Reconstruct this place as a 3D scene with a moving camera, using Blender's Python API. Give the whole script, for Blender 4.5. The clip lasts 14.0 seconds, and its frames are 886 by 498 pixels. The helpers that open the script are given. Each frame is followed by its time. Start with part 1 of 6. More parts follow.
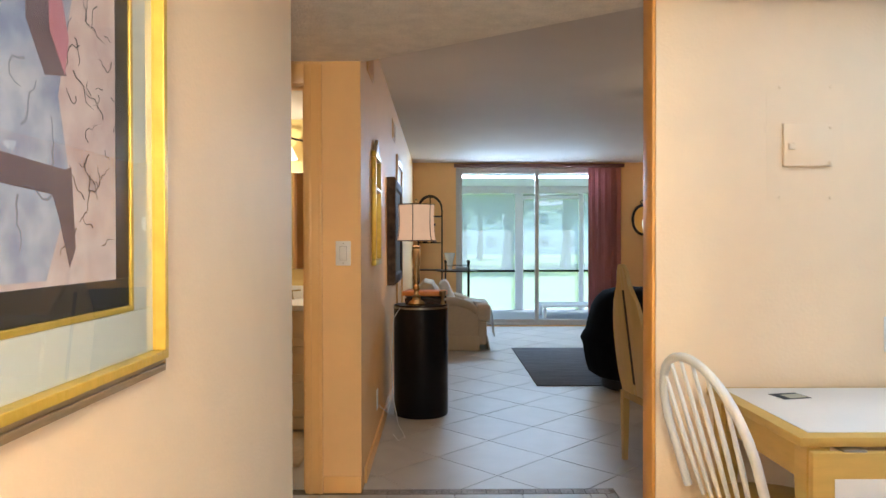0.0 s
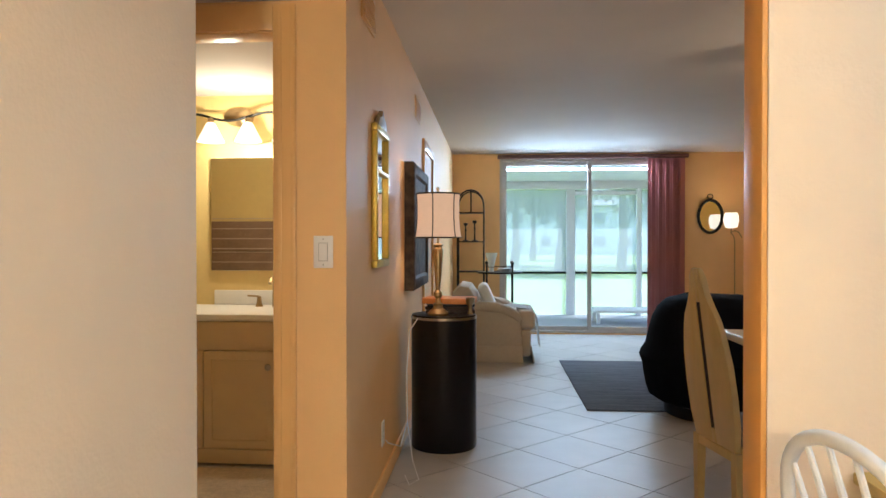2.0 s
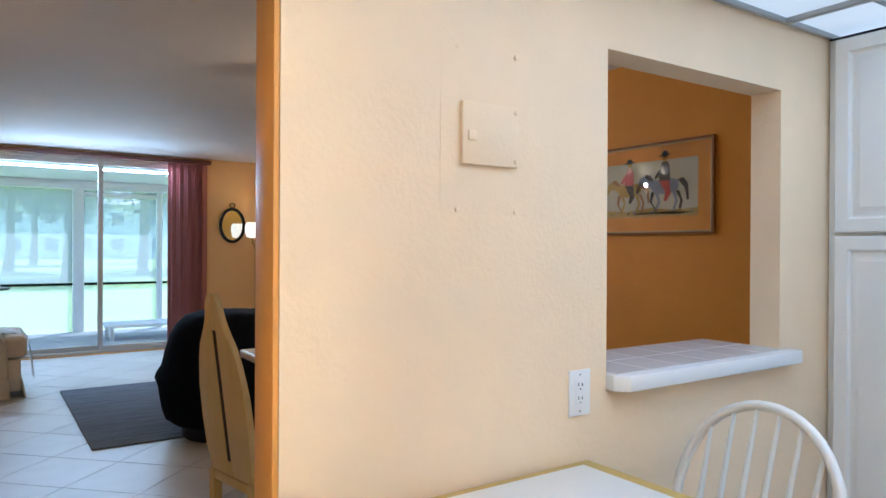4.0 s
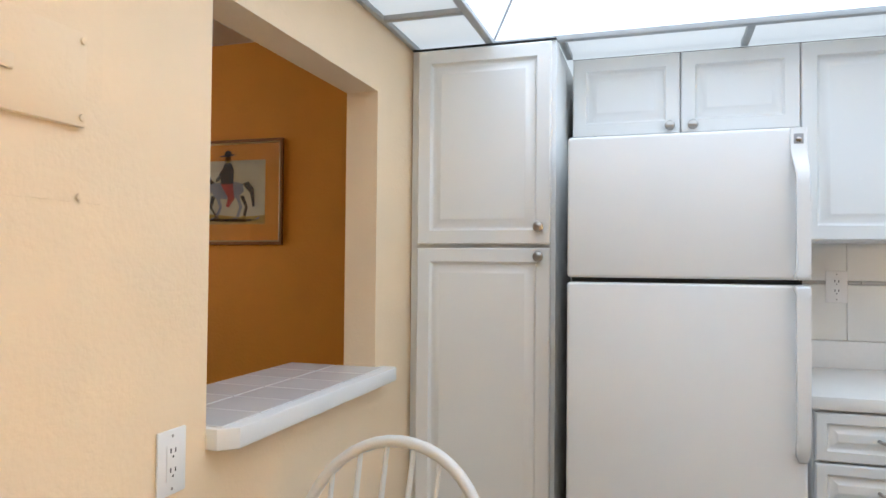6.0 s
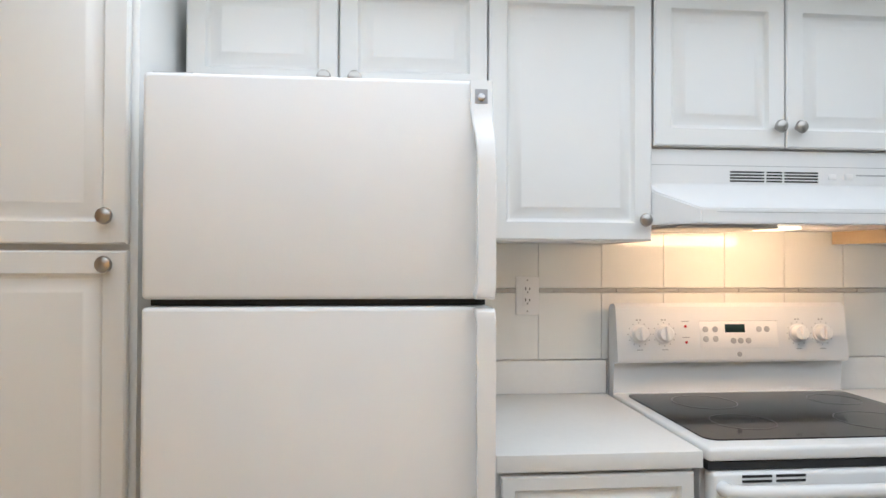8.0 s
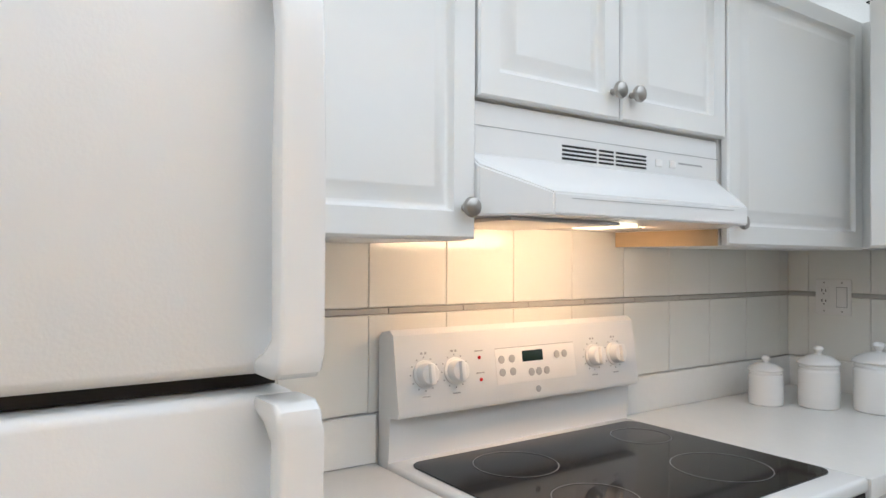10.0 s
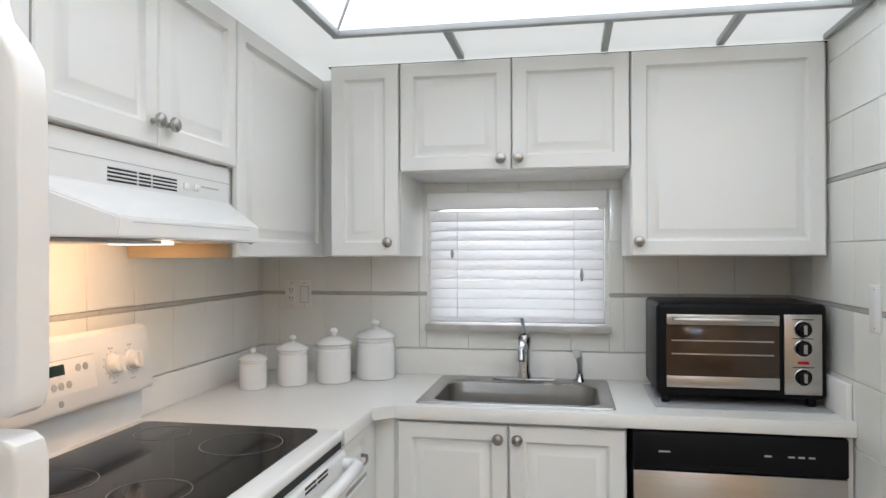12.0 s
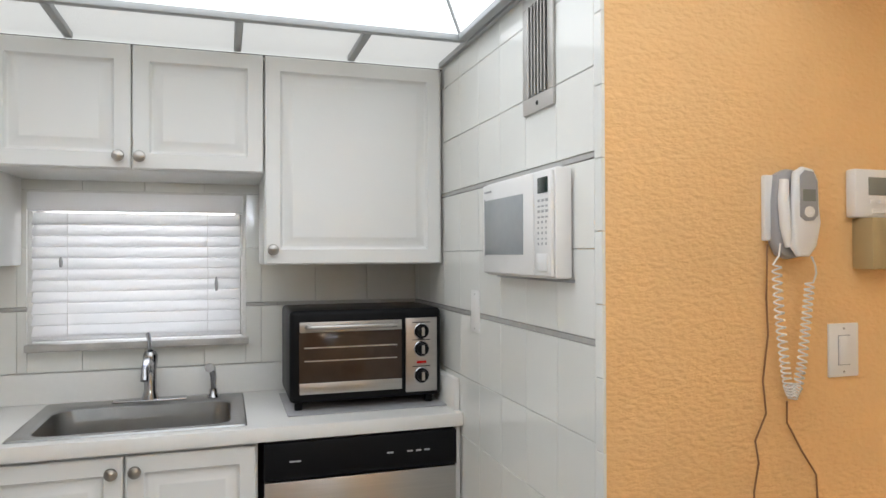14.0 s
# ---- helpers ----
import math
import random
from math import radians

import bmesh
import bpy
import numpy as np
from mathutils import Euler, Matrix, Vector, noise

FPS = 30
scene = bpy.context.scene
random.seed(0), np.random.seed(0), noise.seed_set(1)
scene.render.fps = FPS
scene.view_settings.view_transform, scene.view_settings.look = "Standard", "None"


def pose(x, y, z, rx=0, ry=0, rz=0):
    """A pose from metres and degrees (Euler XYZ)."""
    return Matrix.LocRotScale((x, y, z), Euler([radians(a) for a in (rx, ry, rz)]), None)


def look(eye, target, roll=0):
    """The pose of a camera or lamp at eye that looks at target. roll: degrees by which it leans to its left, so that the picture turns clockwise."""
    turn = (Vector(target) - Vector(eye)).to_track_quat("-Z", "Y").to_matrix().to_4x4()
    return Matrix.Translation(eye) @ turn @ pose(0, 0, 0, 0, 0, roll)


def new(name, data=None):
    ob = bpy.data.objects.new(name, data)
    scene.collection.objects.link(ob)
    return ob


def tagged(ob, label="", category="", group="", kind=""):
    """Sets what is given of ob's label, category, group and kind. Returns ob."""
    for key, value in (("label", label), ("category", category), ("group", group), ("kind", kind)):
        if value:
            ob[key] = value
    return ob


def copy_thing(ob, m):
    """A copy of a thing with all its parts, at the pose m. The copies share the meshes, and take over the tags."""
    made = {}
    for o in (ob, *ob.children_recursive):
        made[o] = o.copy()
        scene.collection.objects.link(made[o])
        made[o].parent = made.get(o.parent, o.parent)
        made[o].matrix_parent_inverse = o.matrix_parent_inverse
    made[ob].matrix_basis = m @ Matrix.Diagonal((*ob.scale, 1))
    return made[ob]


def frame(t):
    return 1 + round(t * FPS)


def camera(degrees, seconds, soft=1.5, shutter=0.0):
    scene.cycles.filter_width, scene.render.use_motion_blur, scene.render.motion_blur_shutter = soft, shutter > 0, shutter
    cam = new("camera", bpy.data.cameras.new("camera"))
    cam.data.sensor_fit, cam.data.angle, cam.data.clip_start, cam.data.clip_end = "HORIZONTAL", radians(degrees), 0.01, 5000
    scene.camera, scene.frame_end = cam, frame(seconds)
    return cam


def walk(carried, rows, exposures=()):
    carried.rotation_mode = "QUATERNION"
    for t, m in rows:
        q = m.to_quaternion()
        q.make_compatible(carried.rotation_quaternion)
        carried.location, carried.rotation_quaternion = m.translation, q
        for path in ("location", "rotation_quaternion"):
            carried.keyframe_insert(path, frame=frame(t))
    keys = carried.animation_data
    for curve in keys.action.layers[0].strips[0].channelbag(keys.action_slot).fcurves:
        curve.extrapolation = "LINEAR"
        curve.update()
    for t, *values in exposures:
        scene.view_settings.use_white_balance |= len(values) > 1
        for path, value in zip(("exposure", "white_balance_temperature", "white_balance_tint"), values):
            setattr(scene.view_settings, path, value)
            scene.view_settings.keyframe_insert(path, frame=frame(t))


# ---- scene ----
cam = camera(65.9, 14.0)
PATH = [
    (0, (1.880, 1.434, 1.247), (1.891, 3.434, 1.229), -0.1),
    (0.5, (1.915, 1.7, 1.268), (1.816, 3.697, 1.245), 0.0),
    (1, (2.004, 1.981, 1.266), (1.852, 3.975, 1.244), 0.0),
    (1.5, (2.052, 2.177, 1.248), (1.884, 4.17, 1.228), 0.0),
    (2, (2.045, 2.288, 1.229), (1.898, 4.282, 1.212), 0.0),
    (2.5, (2.053, 2.332, 1.246), (2.072, 4.332, 1.23), 0.1),
    (3, (2.077, 2.359, 1.264), (2.451, 4.323, 1.252), 0.2),
    (3.5, (2.081, 2.407, 1.291), (2.878, 4.242, 1.281), 0.2),
    (4, (2.138, 2.49, 1.314), (3.259, 4.146, 1.308), 0.3),
    (4.2, (2.178, 2.533, 1.319), (3.407, 4.11, 1.31), 0.3),
    (6.3, (2.422, 2.942, 1.3), (4.37, 3.39, 1.335), 0.5),
    (6.5, (2.456, 2.909, 1.318), (4.424, 3.265, 1.341), 0.5),
    (7, (2.649, 2.849, 1.339), (4.646, 2.949, 1.358), 0.3),
    (7.5, (2.906, 2.79, 1.341), (4.905, 2.739, 1.361), 0.2),
    (7.7, (3.03, 2.771, 1.347), (5.027, 2.664, 1.368), 0.2),
    (9.8, (3.982, 2.662, 1.354), (5.717, 1.667, 1.385), 0.3),
    (10, (4.035, 2.745, 1.361), (5.679, 1.606, 1.389), 0.3),
    (10.5, (4.101, 2.872, 1.369), (5.447, 1.393, 1.393), 0.2),
    (11, (4.097, 2.981, 1.378), (5.069, 1.233, 1.395), 0.0),
    (11.5, (4.076, 3.044, 1.389), (4.735, 1.156, 1.409), -0.1),
    (12, (4.074, 3.056, 1.405), (4.433, 1.088, 1.421), -0.1),
    (12.5, (4.073, 3.05, 1.414), (4.166, 1.052, 1.425), -0.2),
    (13, (4.063, 3.036, 1.416), (3.924, 1.041, 1.428), -0.2),
    (13.5, (4.035, 3.021, 1.421), (3.668, 1.055, 1.436), -0.2),
    (14, (3.986, 2.999, 1.43), (3.381, 1.093, 1.446), -0.2),
]
walk(cam, [(t, look(eye, target, roll)) for t, eye, target, roll in PATH],
     [(0.0, 1.10, 5150, 9), (2.0, 1.16, 5180, 9), (3.0, 1.12, 4850, 9), (4.2, 1.16, 4760, 9), (7.0, 1.13, 5850, 11), (11.0, 1.13, 5940, 11.5), (12.5, 1.16, 6280, 13), (14.0, 1.09, 6320, 13)])
# ---- world, sun and lamps ----
wd = bpy.data.worlds.new("sky")
scene.world = wd
wd.use_nodes = True
_nt = wd.node_tree
_sky = _nt.nodes.new("ShaderNodeTexSky")
_sky.sky_type, _sky.sun_disc = "NISHITA", False
_sky.sun_elevation, _sky.sun_rotation = radians(55), radians(60)
_bg = _nt.nodes["Background"]
_bg.inputs["Strength"].default_value = 0.15
_nt.links.new(_sky.outputs["Color"], _bg.inputs["Color"])


def lamp(name, kind, m, power, color, size=0.1, size_y=None):
    li = bpy.data.lights.new(name, kind)
    li.energy, li.color = power, color
    if kind == "AREA":
        li.shape, li.size, li.size_y = "RECTANGLE", size, size_y or size
    elif kind == "SUN":
        li.angle = size
    else:
        li.shadow_soft_size = size
    ob = new(name, li)
    ob.matrix_basis = m
    return ob


lamp("sun", "SUN", look((8, 22, 20), (2, 16, 0)), 3.6, (1, .95, .88), radians(.6))
WARM = (1.0, .74, .45)
# skylight through the sliding door
lamp("door_daylight", "AREA", look((3.3, 11.80, 2.245), (3.3, 8.6, 0)), 33, (.78, .91, 1.0), 2.2, .035)
lamp("bath_bulb", "POINT", pose(.525, 6.24, 1.84), 8.0, (1, .78, .48), .03)
lamp("shade_bulb", "POINT", pose(1.715, 6.36, 1.40), 1.6, WARM, .05)
lamp("sconce_bulb", "POINT", pose(5.085, 11.3, 1.53), 1.6, WARM, .05)
lamp("hood_lens", "AREA", look((5.06, 1.62, 1.412), (5.37, 1.62, 1.28)), .80, (1, .62, .33), .44, .04)
lamp("chandelier_bulb", "POINT", pose(4.1, 6.28, 1.84), 5, (1, .70, .40), .02)
# added fill light, out of view, that brightens the entry walls
lamp("entry_fill", "POINT", pose(1.98, .55, 1.76), 54, (1, .84, .56), .09)

lamp("window_daylight", "AREA", look((4.28, .10, 1.40), (4.28, 2, 1.30)), 2.0, (1, .99, .97), .66, .48)

# ---- materials ----


def mat(name, col, rough=.5, metal=0.0, grain=0.0, scale=20.0, bump=0.0, bscale=80.0, col2=None, spec=.5,
        emit=None, strength=0.0, vary=0.0, trans=0.0, coat=0.0, stretch=(1, 1, 1), ior=1.45):
    m = bpy.data.materials.new(name)
    m.use_nodes = True
    nt = m.node_tree
    b = nt.nodes["Principled BSDF"]
    c = (*col, 1)
    b.inputs["Base Color"].default_value = c
    b.inputs["Roughness"].default_value = rough
    b.inputs["Metallic"].default_value = metal
    b.inputs["Specular IOR Level"].default_value = spec
    b.inputs["Transmission Weight"].default_value = trans
    b.inputs["Coat Weight"].default_value = coat
    b.inputs["IOR"].default_value = ior
    if emit:
        b.inputs["Emission Color"].default_value = (*emit, 1)
        b.inputs["Emission Strength"].default_value = strength
    tc = nt.nodes.new("ShaderNodeTexCoord")
    mp = nt.nodes.new("ShaderNodeMapping")
    mp.inputs["Scale"].default_value = stretch
    nt.links.new(tc.outputs["Object"], mp.inputs["Vector"])
    out = None
    if grain or col2:
        n1 = nt.nodes.new("ShaderNodeTexNoise")
        n1.inputs["Scale"].default_value, n1.inputs["Detail"].default_value = scale, 5
        n2 = nt.nodes.new("ShaderNodeTexNoise")
        n2.inputs["Scale"].default_value, n2.inputs["Detail"].default_value = scale * .13, 3
        add = nt.nodes.new("ShaderNodeMath")
        add.operation = "ADD"
        for n, k in ((n1, 0), (n2, 1)):
            nt.links.new(mp.outputs["Vector"], n.inputs["Vector"])
            nt.links.new(n.outputs["Fac"], add.inputs[k])
        ramp = nt.nodes.new("ShaderNodeValToRGB")
        ramp.color_ramp.elements[0].position, ramp.color_ramp.elements[1].position = .36, .64
        half = nt.nodes.new("ShaderNodeMath")
        half.operation = "MULTIPLY"
        half.inputs[1].default_value = .5
        nt.links.new(add.outputs[0], half.inputs[0])
        nt.links.new(half.outputs[0], ramp.inputs["Fac"])
        d = col2 or tuple(v * (1 - grain) for v in col)
        ramp.color_ramp.elements[0].color = (*d, 1)
        ramp.color_ramp.elements[1].color = c
        out = ramp.outputs["Color"]
        nt.links.new(out, b.inputs["Base Color"])
    if vary:
        info = nt.nodes.new("ShaderNodeObjectInfo")
        hsv = nt.nodes.new("ShaderNodeHueSaturation")
        mr = nt.nodes.new("ShaderNodeMapRange")
        mr.inputs["To Min"].default_value, mr.inputs["To Max"].default_value = 1 - vary, 1 + vary
        nt.links.new(info.outputs["Random"], mr.inputs["Value"])
        nt.links.new(mr.outputs["Result"], hsv.inputs["Value"])
        if out:
            nt.links.new(out, hsv.inputs["Color"])
        else:
            hsv.inputs["Color"].default_value = c
        nt.links.new(hsv.outputs["Color"], b.inputs["Base Color"])
    if bump:
        nb = nt.nodes.new("ShaderNodeTexNoise")
        nb.inputs["Scale"].default_value, nb.inputs["Detail"].default_value = bscale, 4
        nt.links.new(mp.outputs["Vector"], nb.inputs["Vector"])
        bp = nt.nodes.new("ShaderNodeBump")
        bp.inputs["Strength"].default_value, bp.inputs["Distance"].default_value = bump, .01
        nt.links.new(nb.outputs["Fac"], bp.inputs["Height"])
        nt.links.new(bp.outputs["Normal"], b.inputs["Normal"])
    return m


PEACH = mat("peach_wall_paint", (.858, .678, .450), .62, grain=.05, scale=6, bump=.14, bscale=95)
# the PEACH paint again, deepened to hold the shade of hall and living room
PEACHDIM = mat("shaded_peach_wall_paint", (.86, .55, .23), .6, grain=.05, scale=6, bump=.10, bscale=95)
# same wall paint, darkened so its colour carries the dim warm dining light
DINING = mat("dim_orange_wall_paint", (.74, .32, .018), .6, grain=.07, scale=6, bump=.2, bscale=70)
ORANGE = mat("orange_wall_paint", (.90, .57, .26), .6, grain=.06, scale=6, bump=.5, bscale=85, stretch=(.7, .7, 1.3))
TRIMP = mat("apricot_gloss_trim", (.86, .53, .19), .3, grain=.04, scale=10)
BATHP = mat("yellow_bath_paint", (.78, .61, .24), .6, grain=.05, bump=.1)
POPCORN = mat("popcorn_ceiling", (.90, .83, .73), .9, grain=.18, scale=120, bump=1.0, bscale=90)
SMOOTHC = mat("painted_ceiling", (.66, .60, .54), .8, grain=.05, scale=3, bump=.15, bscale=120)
CABW = mat("white_cabinet_foil", (.80, .80, .78), .36, grain=.025, scale=5)
COUNT = mat("white_laminate", (.82, .81, .78), .30, grain=.03, scale=60)
TILEW = mat("white_glazed_tile", (.80, .80, .76), .10, grain=.03, scale=7, bump=.03, bscale=14, vary=.03)
TILEG = mat("grey_liner_tile", (.47, .46, .44), .25, grain=.1, scale=20, vary=.05)
GROUT = mat("pale_grout", (.78, .77, .74), .85, grain=.08, scale=80, bump=.2)
FLOORT = mat("cream_floor_tile", (.54, .51, .47), .38, spec=.3, grain=.12, scale=6, bump=.03, bscale=20, vary=.05)
FGROUT = mat("brown_floor_grout", (.20, .16, .12), .9, grain=.2, scale=60)
MOSAIC = mat("pebble_mosaic", (.40, .34, .28), .5, col2=(.12, .10, .08), scale=70, bump=.4)
ENAMEL = mat("white_enamel", (.80, .80, .79), .22, grain=.02, scale=8)
FRIDGE = mat("textured_white_fridge", (.78, .78, .77), .34, grain=.02, scale=8, bump=.035, bscale=300)
PLASTW = mat("white_plastic", (.82, .81, .79), .38, grain=.02)
GREYP = mat("grey_plastic", (.36, .36, .37), .4, grain=.05)
DARKG = mat("dark_gap", (.03, .03, .03), .8, grain=.2)
BLACKG = mat("black_ceramic_glass", (.010, .010, .011), .06, grain=.1, spec=.35)
SCREEN = mat("insect_screen", (.85, .87, .88), .8)
_n = SCREEN.node_tree
_tr = _n.nodes.new("ShaderNodeBsdfTransparent")
_mx = _n.nodes.new("ShaderNodeMixShader")
_mx.inputs["Fac"].default_value = .30
_tl = _n.nodes.new("ShaderNodeBsdfTranslucent")
_tl.inputs["Color"].default_value = (.94, .96, .97, 1)
_m2 = _n.nodes.new("ShaderNodeMixShader")
_m2.inputs["Fac"].default_value = .72
_n.links.new(_n.nodes["Principled BSDF"].outputs[0], _m2.inputs[1])
_n.links.new(_tl.outputs[0], _m2.inputs[2])
_n.links.new(_tr.outputs[0], _mx.inputs[1])
_n.links.new(_m2.outputs[0], _mx.inputs[2])
_n.links.new(_mx.outputs[0], _n.nodes["Material Output"].inputs["Surface"])
RINGG = mat("burner_ring", (.20, .20, .20), .3, grain=.1)
BLACKP = mat("black_plastic", (.008, .008, .009), .42, grain=.2, spec=.14)
STEEL = mat("brushed_steel", (.50, .48, .46), .30, metal=1, grain=.10, scale=8, stretch=(1, 1, 30), bump=.03)
SINKS = mat("sink_steel", (.42, .42, .41), .34, metal=1, grain=.12, scale=14)
CHROME = mat("chrome", (.46, .46, .47), .12, metal=1)
NICKEL = mat("satin_nickel", (.42, .40, .37), .28, metal=1, grain=.1)
BRASS = mat("antique_brass", (.48, .36, .18), .3, metal=1, grain=.2, scale=30)
GOLD = mat("gilt_frame", (.72, .50, .06), .36, metal=.35, grain=.25, scale=30, bump=.1)
DGOLD = mat("ribbed_taupe_frame", (.40, .30, .16), .4, metal=.4, grain=.2)
MATB = mat("pale_mat_board", (.70, .70, .60), .8, grain=.08, scale=4)
BLACKM = mat("black_mat_board", (.015, .015, .014), .35, grain=.2)
GLASS = mat("clear_glass", (1, 1, 1), 0.0, trans=1, ior=1.05)
GLASSR = mat("picture_glass", (1, 1, 1), 0.0, trans=1, ior=1.4)
MAPLE = mat("raw_maple_panel", (.62, .46, .28), .5, grain=.12, scale=9, stretch=(1, 6, 6))
MIRROR = mat("mirror_glass", (.86, .86, .84), .02, metal=1)
YWOOD = mat("yellow_painted_wood", (.62, .42, .10), .42, grain=.14, scale=9, stretch=(1, 1, 6))
WHITEW = mat("white_painted_wood", (.78, .77, .74), .4, grain=.05, scale=16)
CREAMW = mat("cream_lacquer_wood", (.61, .45, .19), .38, grain=.12, scale=8, stretch=(4, 4, 1))
CREAMF = mat("cream_upholstery", (.52, .44, .33), .9, grain=.08, scale=30, bump=.2, bscale=300)
WHITEF = mat("white_throw", (.76, .75, .72), .9, grain=.08, scale=14, bump=.3, bscale=60)
BLACKF = mat("black_velvet", (.006, .007, .010), .95, spec=.08, grain=.3, scale=14, bump=.2, bscale=50)
RUGM = mat("grey_woven_rug", (.17, .18, .21), .95, col2=(.09, .10, .12), scale=34, bump=.5, bscale=160, stretch=(.6, 4, 1))
LACQ = mat("black_lacquer", (.008, .008, .010), .28, grain=.2, spec=.25)
IRON = mat("black_iron", (.02, .018, .016), .45, metal=.5, grain=.2)
CURT = mat("burgundy_blind_vane", (.44, .18, .18), .7, grain=.12, scale=12, stretch=(1, 1, .2), vary=.08)
ALU = mat("painted_aluminium", (.52, .50, .47), .45, metal=.3, grain=.08)
WHITEO = mat("white_exterior_paint", (.80, .82, .84), .6, grain=.04)
GRASS = mat("lawn", (.30, .40, .12), .95, col2=(.20, .30, .08), scale=3, bump=.5, bscale=40)
CONC = mat("patio_concrete", (.42, .42, .42), .85, grain=.12, scale=6, bump=.1)
BARK = mat("bark", (.16, .12, .09), .95, grain=.35, scale=12, bump=.8, bscale=20, stretch=(2, 2, .4))
LEAF = mat("tree_leaf", (.075, .125, .065), .7, grain=.35, scale=2)
WOODF = mat("brown_wood_frame", (.26, .11, .02), .35, grain=.25, scale=20)
OCHRE = mat("ochre_mat_board", (.66, .27, .015), .7, grain=.12, scale=10)
PAPER = mat("aged_print_paper", (.52, .49, .36), .8, grain=.14, scale=8)
TOWEL = mat("brown_striped_towel", (.30, .20, .13), .95, grain=.2, scale=60, bump=.4, bscale=200)
TOWELS = mat("towel_stripe", (.62, .52, .40), .95, grain=.1)
ORANGEB = mat("orange_folder", (.72, .27, .06), .5, grain=.1)
DARKB = mat("dark_leather_book", (.06, .035, .025), .5, grain=.3)
SHADE = mat("lit_fabric_shade", (.46, .33, .23), .9, grain=.06, scale=50, emit=(1, .58, .31), strength=.25)
GLOW = mat("lit_opal_glass", (.9, .85, .75), .5, emit=(1, .82, .54), strength=.62)
OPAL = mat("lit_opal_shade", (.9, .85, .75), .5, emit=(1, .82, .56), strength=.50)
PANEL = mat("prismatic_light_panel", (.50, .52, .52), .35, grain=.05, scale=3, bump=.15, bscale=200, emit=(.93, .98, 1.0), strength=.86)
PANELR = mat("ring_light_panel", (.58, .59, .57), .4, grain=.05, scale=3, bump=.15, bscale=200, emit=(.98, 1.0, .96), strength=.22)
GRID = mat("grey_grid_bar", (.42, .43, .43), .45, metal=.2, grain=.08)
BLINDM = mat("white_blind_slat", (.84, .84, .84), .45, grain=.02)
_n = BLINDM.node_tree
_tr = _n.nodes.new("ShaderNodeBsdfTranslucent")
_tr.inputs["Color"].default_value = (.9, .9, .9, 1)
_mx = _n.nodes.new("ShaderNodeMixShader")
_mx.inputs["Fac"].default_value = .42
_n.links.new(_n.nodes["Principled BSDF"].outputs[0], _mx.inputs[1])
_n.links.new(_tr.outputs[0], _mx.inputs[2])
_n.links.new(_mx.outputs[0], _n.nodes["Material Output"].inputs["Surface"])
MARBLE = mat("marble_sill", (.55, .53, .50), .3, grain=.25, scale=14)
LCD = mat("dark_display", (.015, .03, .025), .15, grain=.1)
LCDG = mat("grey_display", (.26, .27, .24), .2, grain=.1)
RED = mat("red_lens", (.5, .02, .02), .2)
COPPER = mat("brown_cable", (.30, .15, .07), .5, grain=.1)
BEIGE = mat("beige_metal_box", (.48, .36, .18), .5, grain=.1)
SCREENG = mat("microwave_window", (.34, .36, .37), .18, grain=.08, scale=30)
OVENG = mat("dark_oven_glass", (.05, .03, .02), .08, grain=.2)
INKD = mat("dark_ink", (.03, .035, .04), .7, grain=.3)
INKG = mat("grey_print", (.42, .42, .42), .6, grain=.1)
INKR = mat("red_ink", (.40, .05, .05), .7, grain=.2)
INKB = mat("blue_grey_ink", (.24, .27, .34), .7, grain=.3, scale=9)
INKY = mat("ochre_ink", (.50, .34, .08), .7, grain=.3, scale=9)
ARTPINK = mat("marbled_pink_paper", (.70, .60, .56), .75, col2=(.50, .37, .36), scale=26)
ARTBLUE = mat("marbled_blue_paper", (.56, .58, .64), .75, col2=(.20, .24, .38), scale=22)
ARTPLUM = mat("plum_paper", (.16, .11, .13), .7, grain=.3, scale=8)
ARTROSE = mat("rose_paper", (.48, .20, .26), .7, grain=.3, scale=8)
VANW = mat("cream_vanity_paint", (.70, .58, .40), .4, grain=.06, scale=8)

# ---- mesh helpers ----


def root_at(ob):
    while ob.parent:
        ob = ob.parent
    return ob.location.copy()


def link(name, bm, material, smooth=False):
    me = bpy.data.meshes.new(name)
    bmesh.ops.recalc_face_normals(bm, faces=bm.faces[:])
    bm.to_mesh(me)
    bm.free()
    me.materials.append(material)
    if smooth:
        for p in me.polygons:
            p.use_smooth = True
        me.set_sharp_from_angle(angle=radians(38))
    return new(name, me)


def part(name, bm, material, parent, label="", smooth=True):
    """A mesh in world coordinates as a part of a thing (or of a part)."""
    bmesh.ops.translate(bm, verts=bm.verts[:], vec=-root_at(parent))
    ob = link(name, bm, material, smooth)
    ob.parent = parent
    if label:
        tagged(ob, label)
    return ob


def thing(name, at, label, category, group=""):
    ob = new(name)
    ob.location = at
    ob.empty_display_size = .05
    return tagged(ob, label, category, group)


def solid(name, bm, material, label="", category="", kind="", smooth=True, group=""):
    return tagged(link(name, bm, material, smooth), label, category, group, kind)


def bx(a, b, bev=0.0, bm=None, seg=2):
    """A box from corner a to corner b."""
    bm = bm or bmesh.new()
    t = bmesh.new()
    bmesh.ops.create_cube(t, size=1)
    for v in t.verts:
        v.co = Vector([min(p, q) + (c + .5) * abs(q - p) for p, q, c in zip(a, b, v.co)])
    if bev:
        bmesh.ops.bevel(t, geom=t.edges[:], offset=bev, segments=seg, affect="EDGES", profile=.5, clamp_overlap=True)
    return join(bm, t)


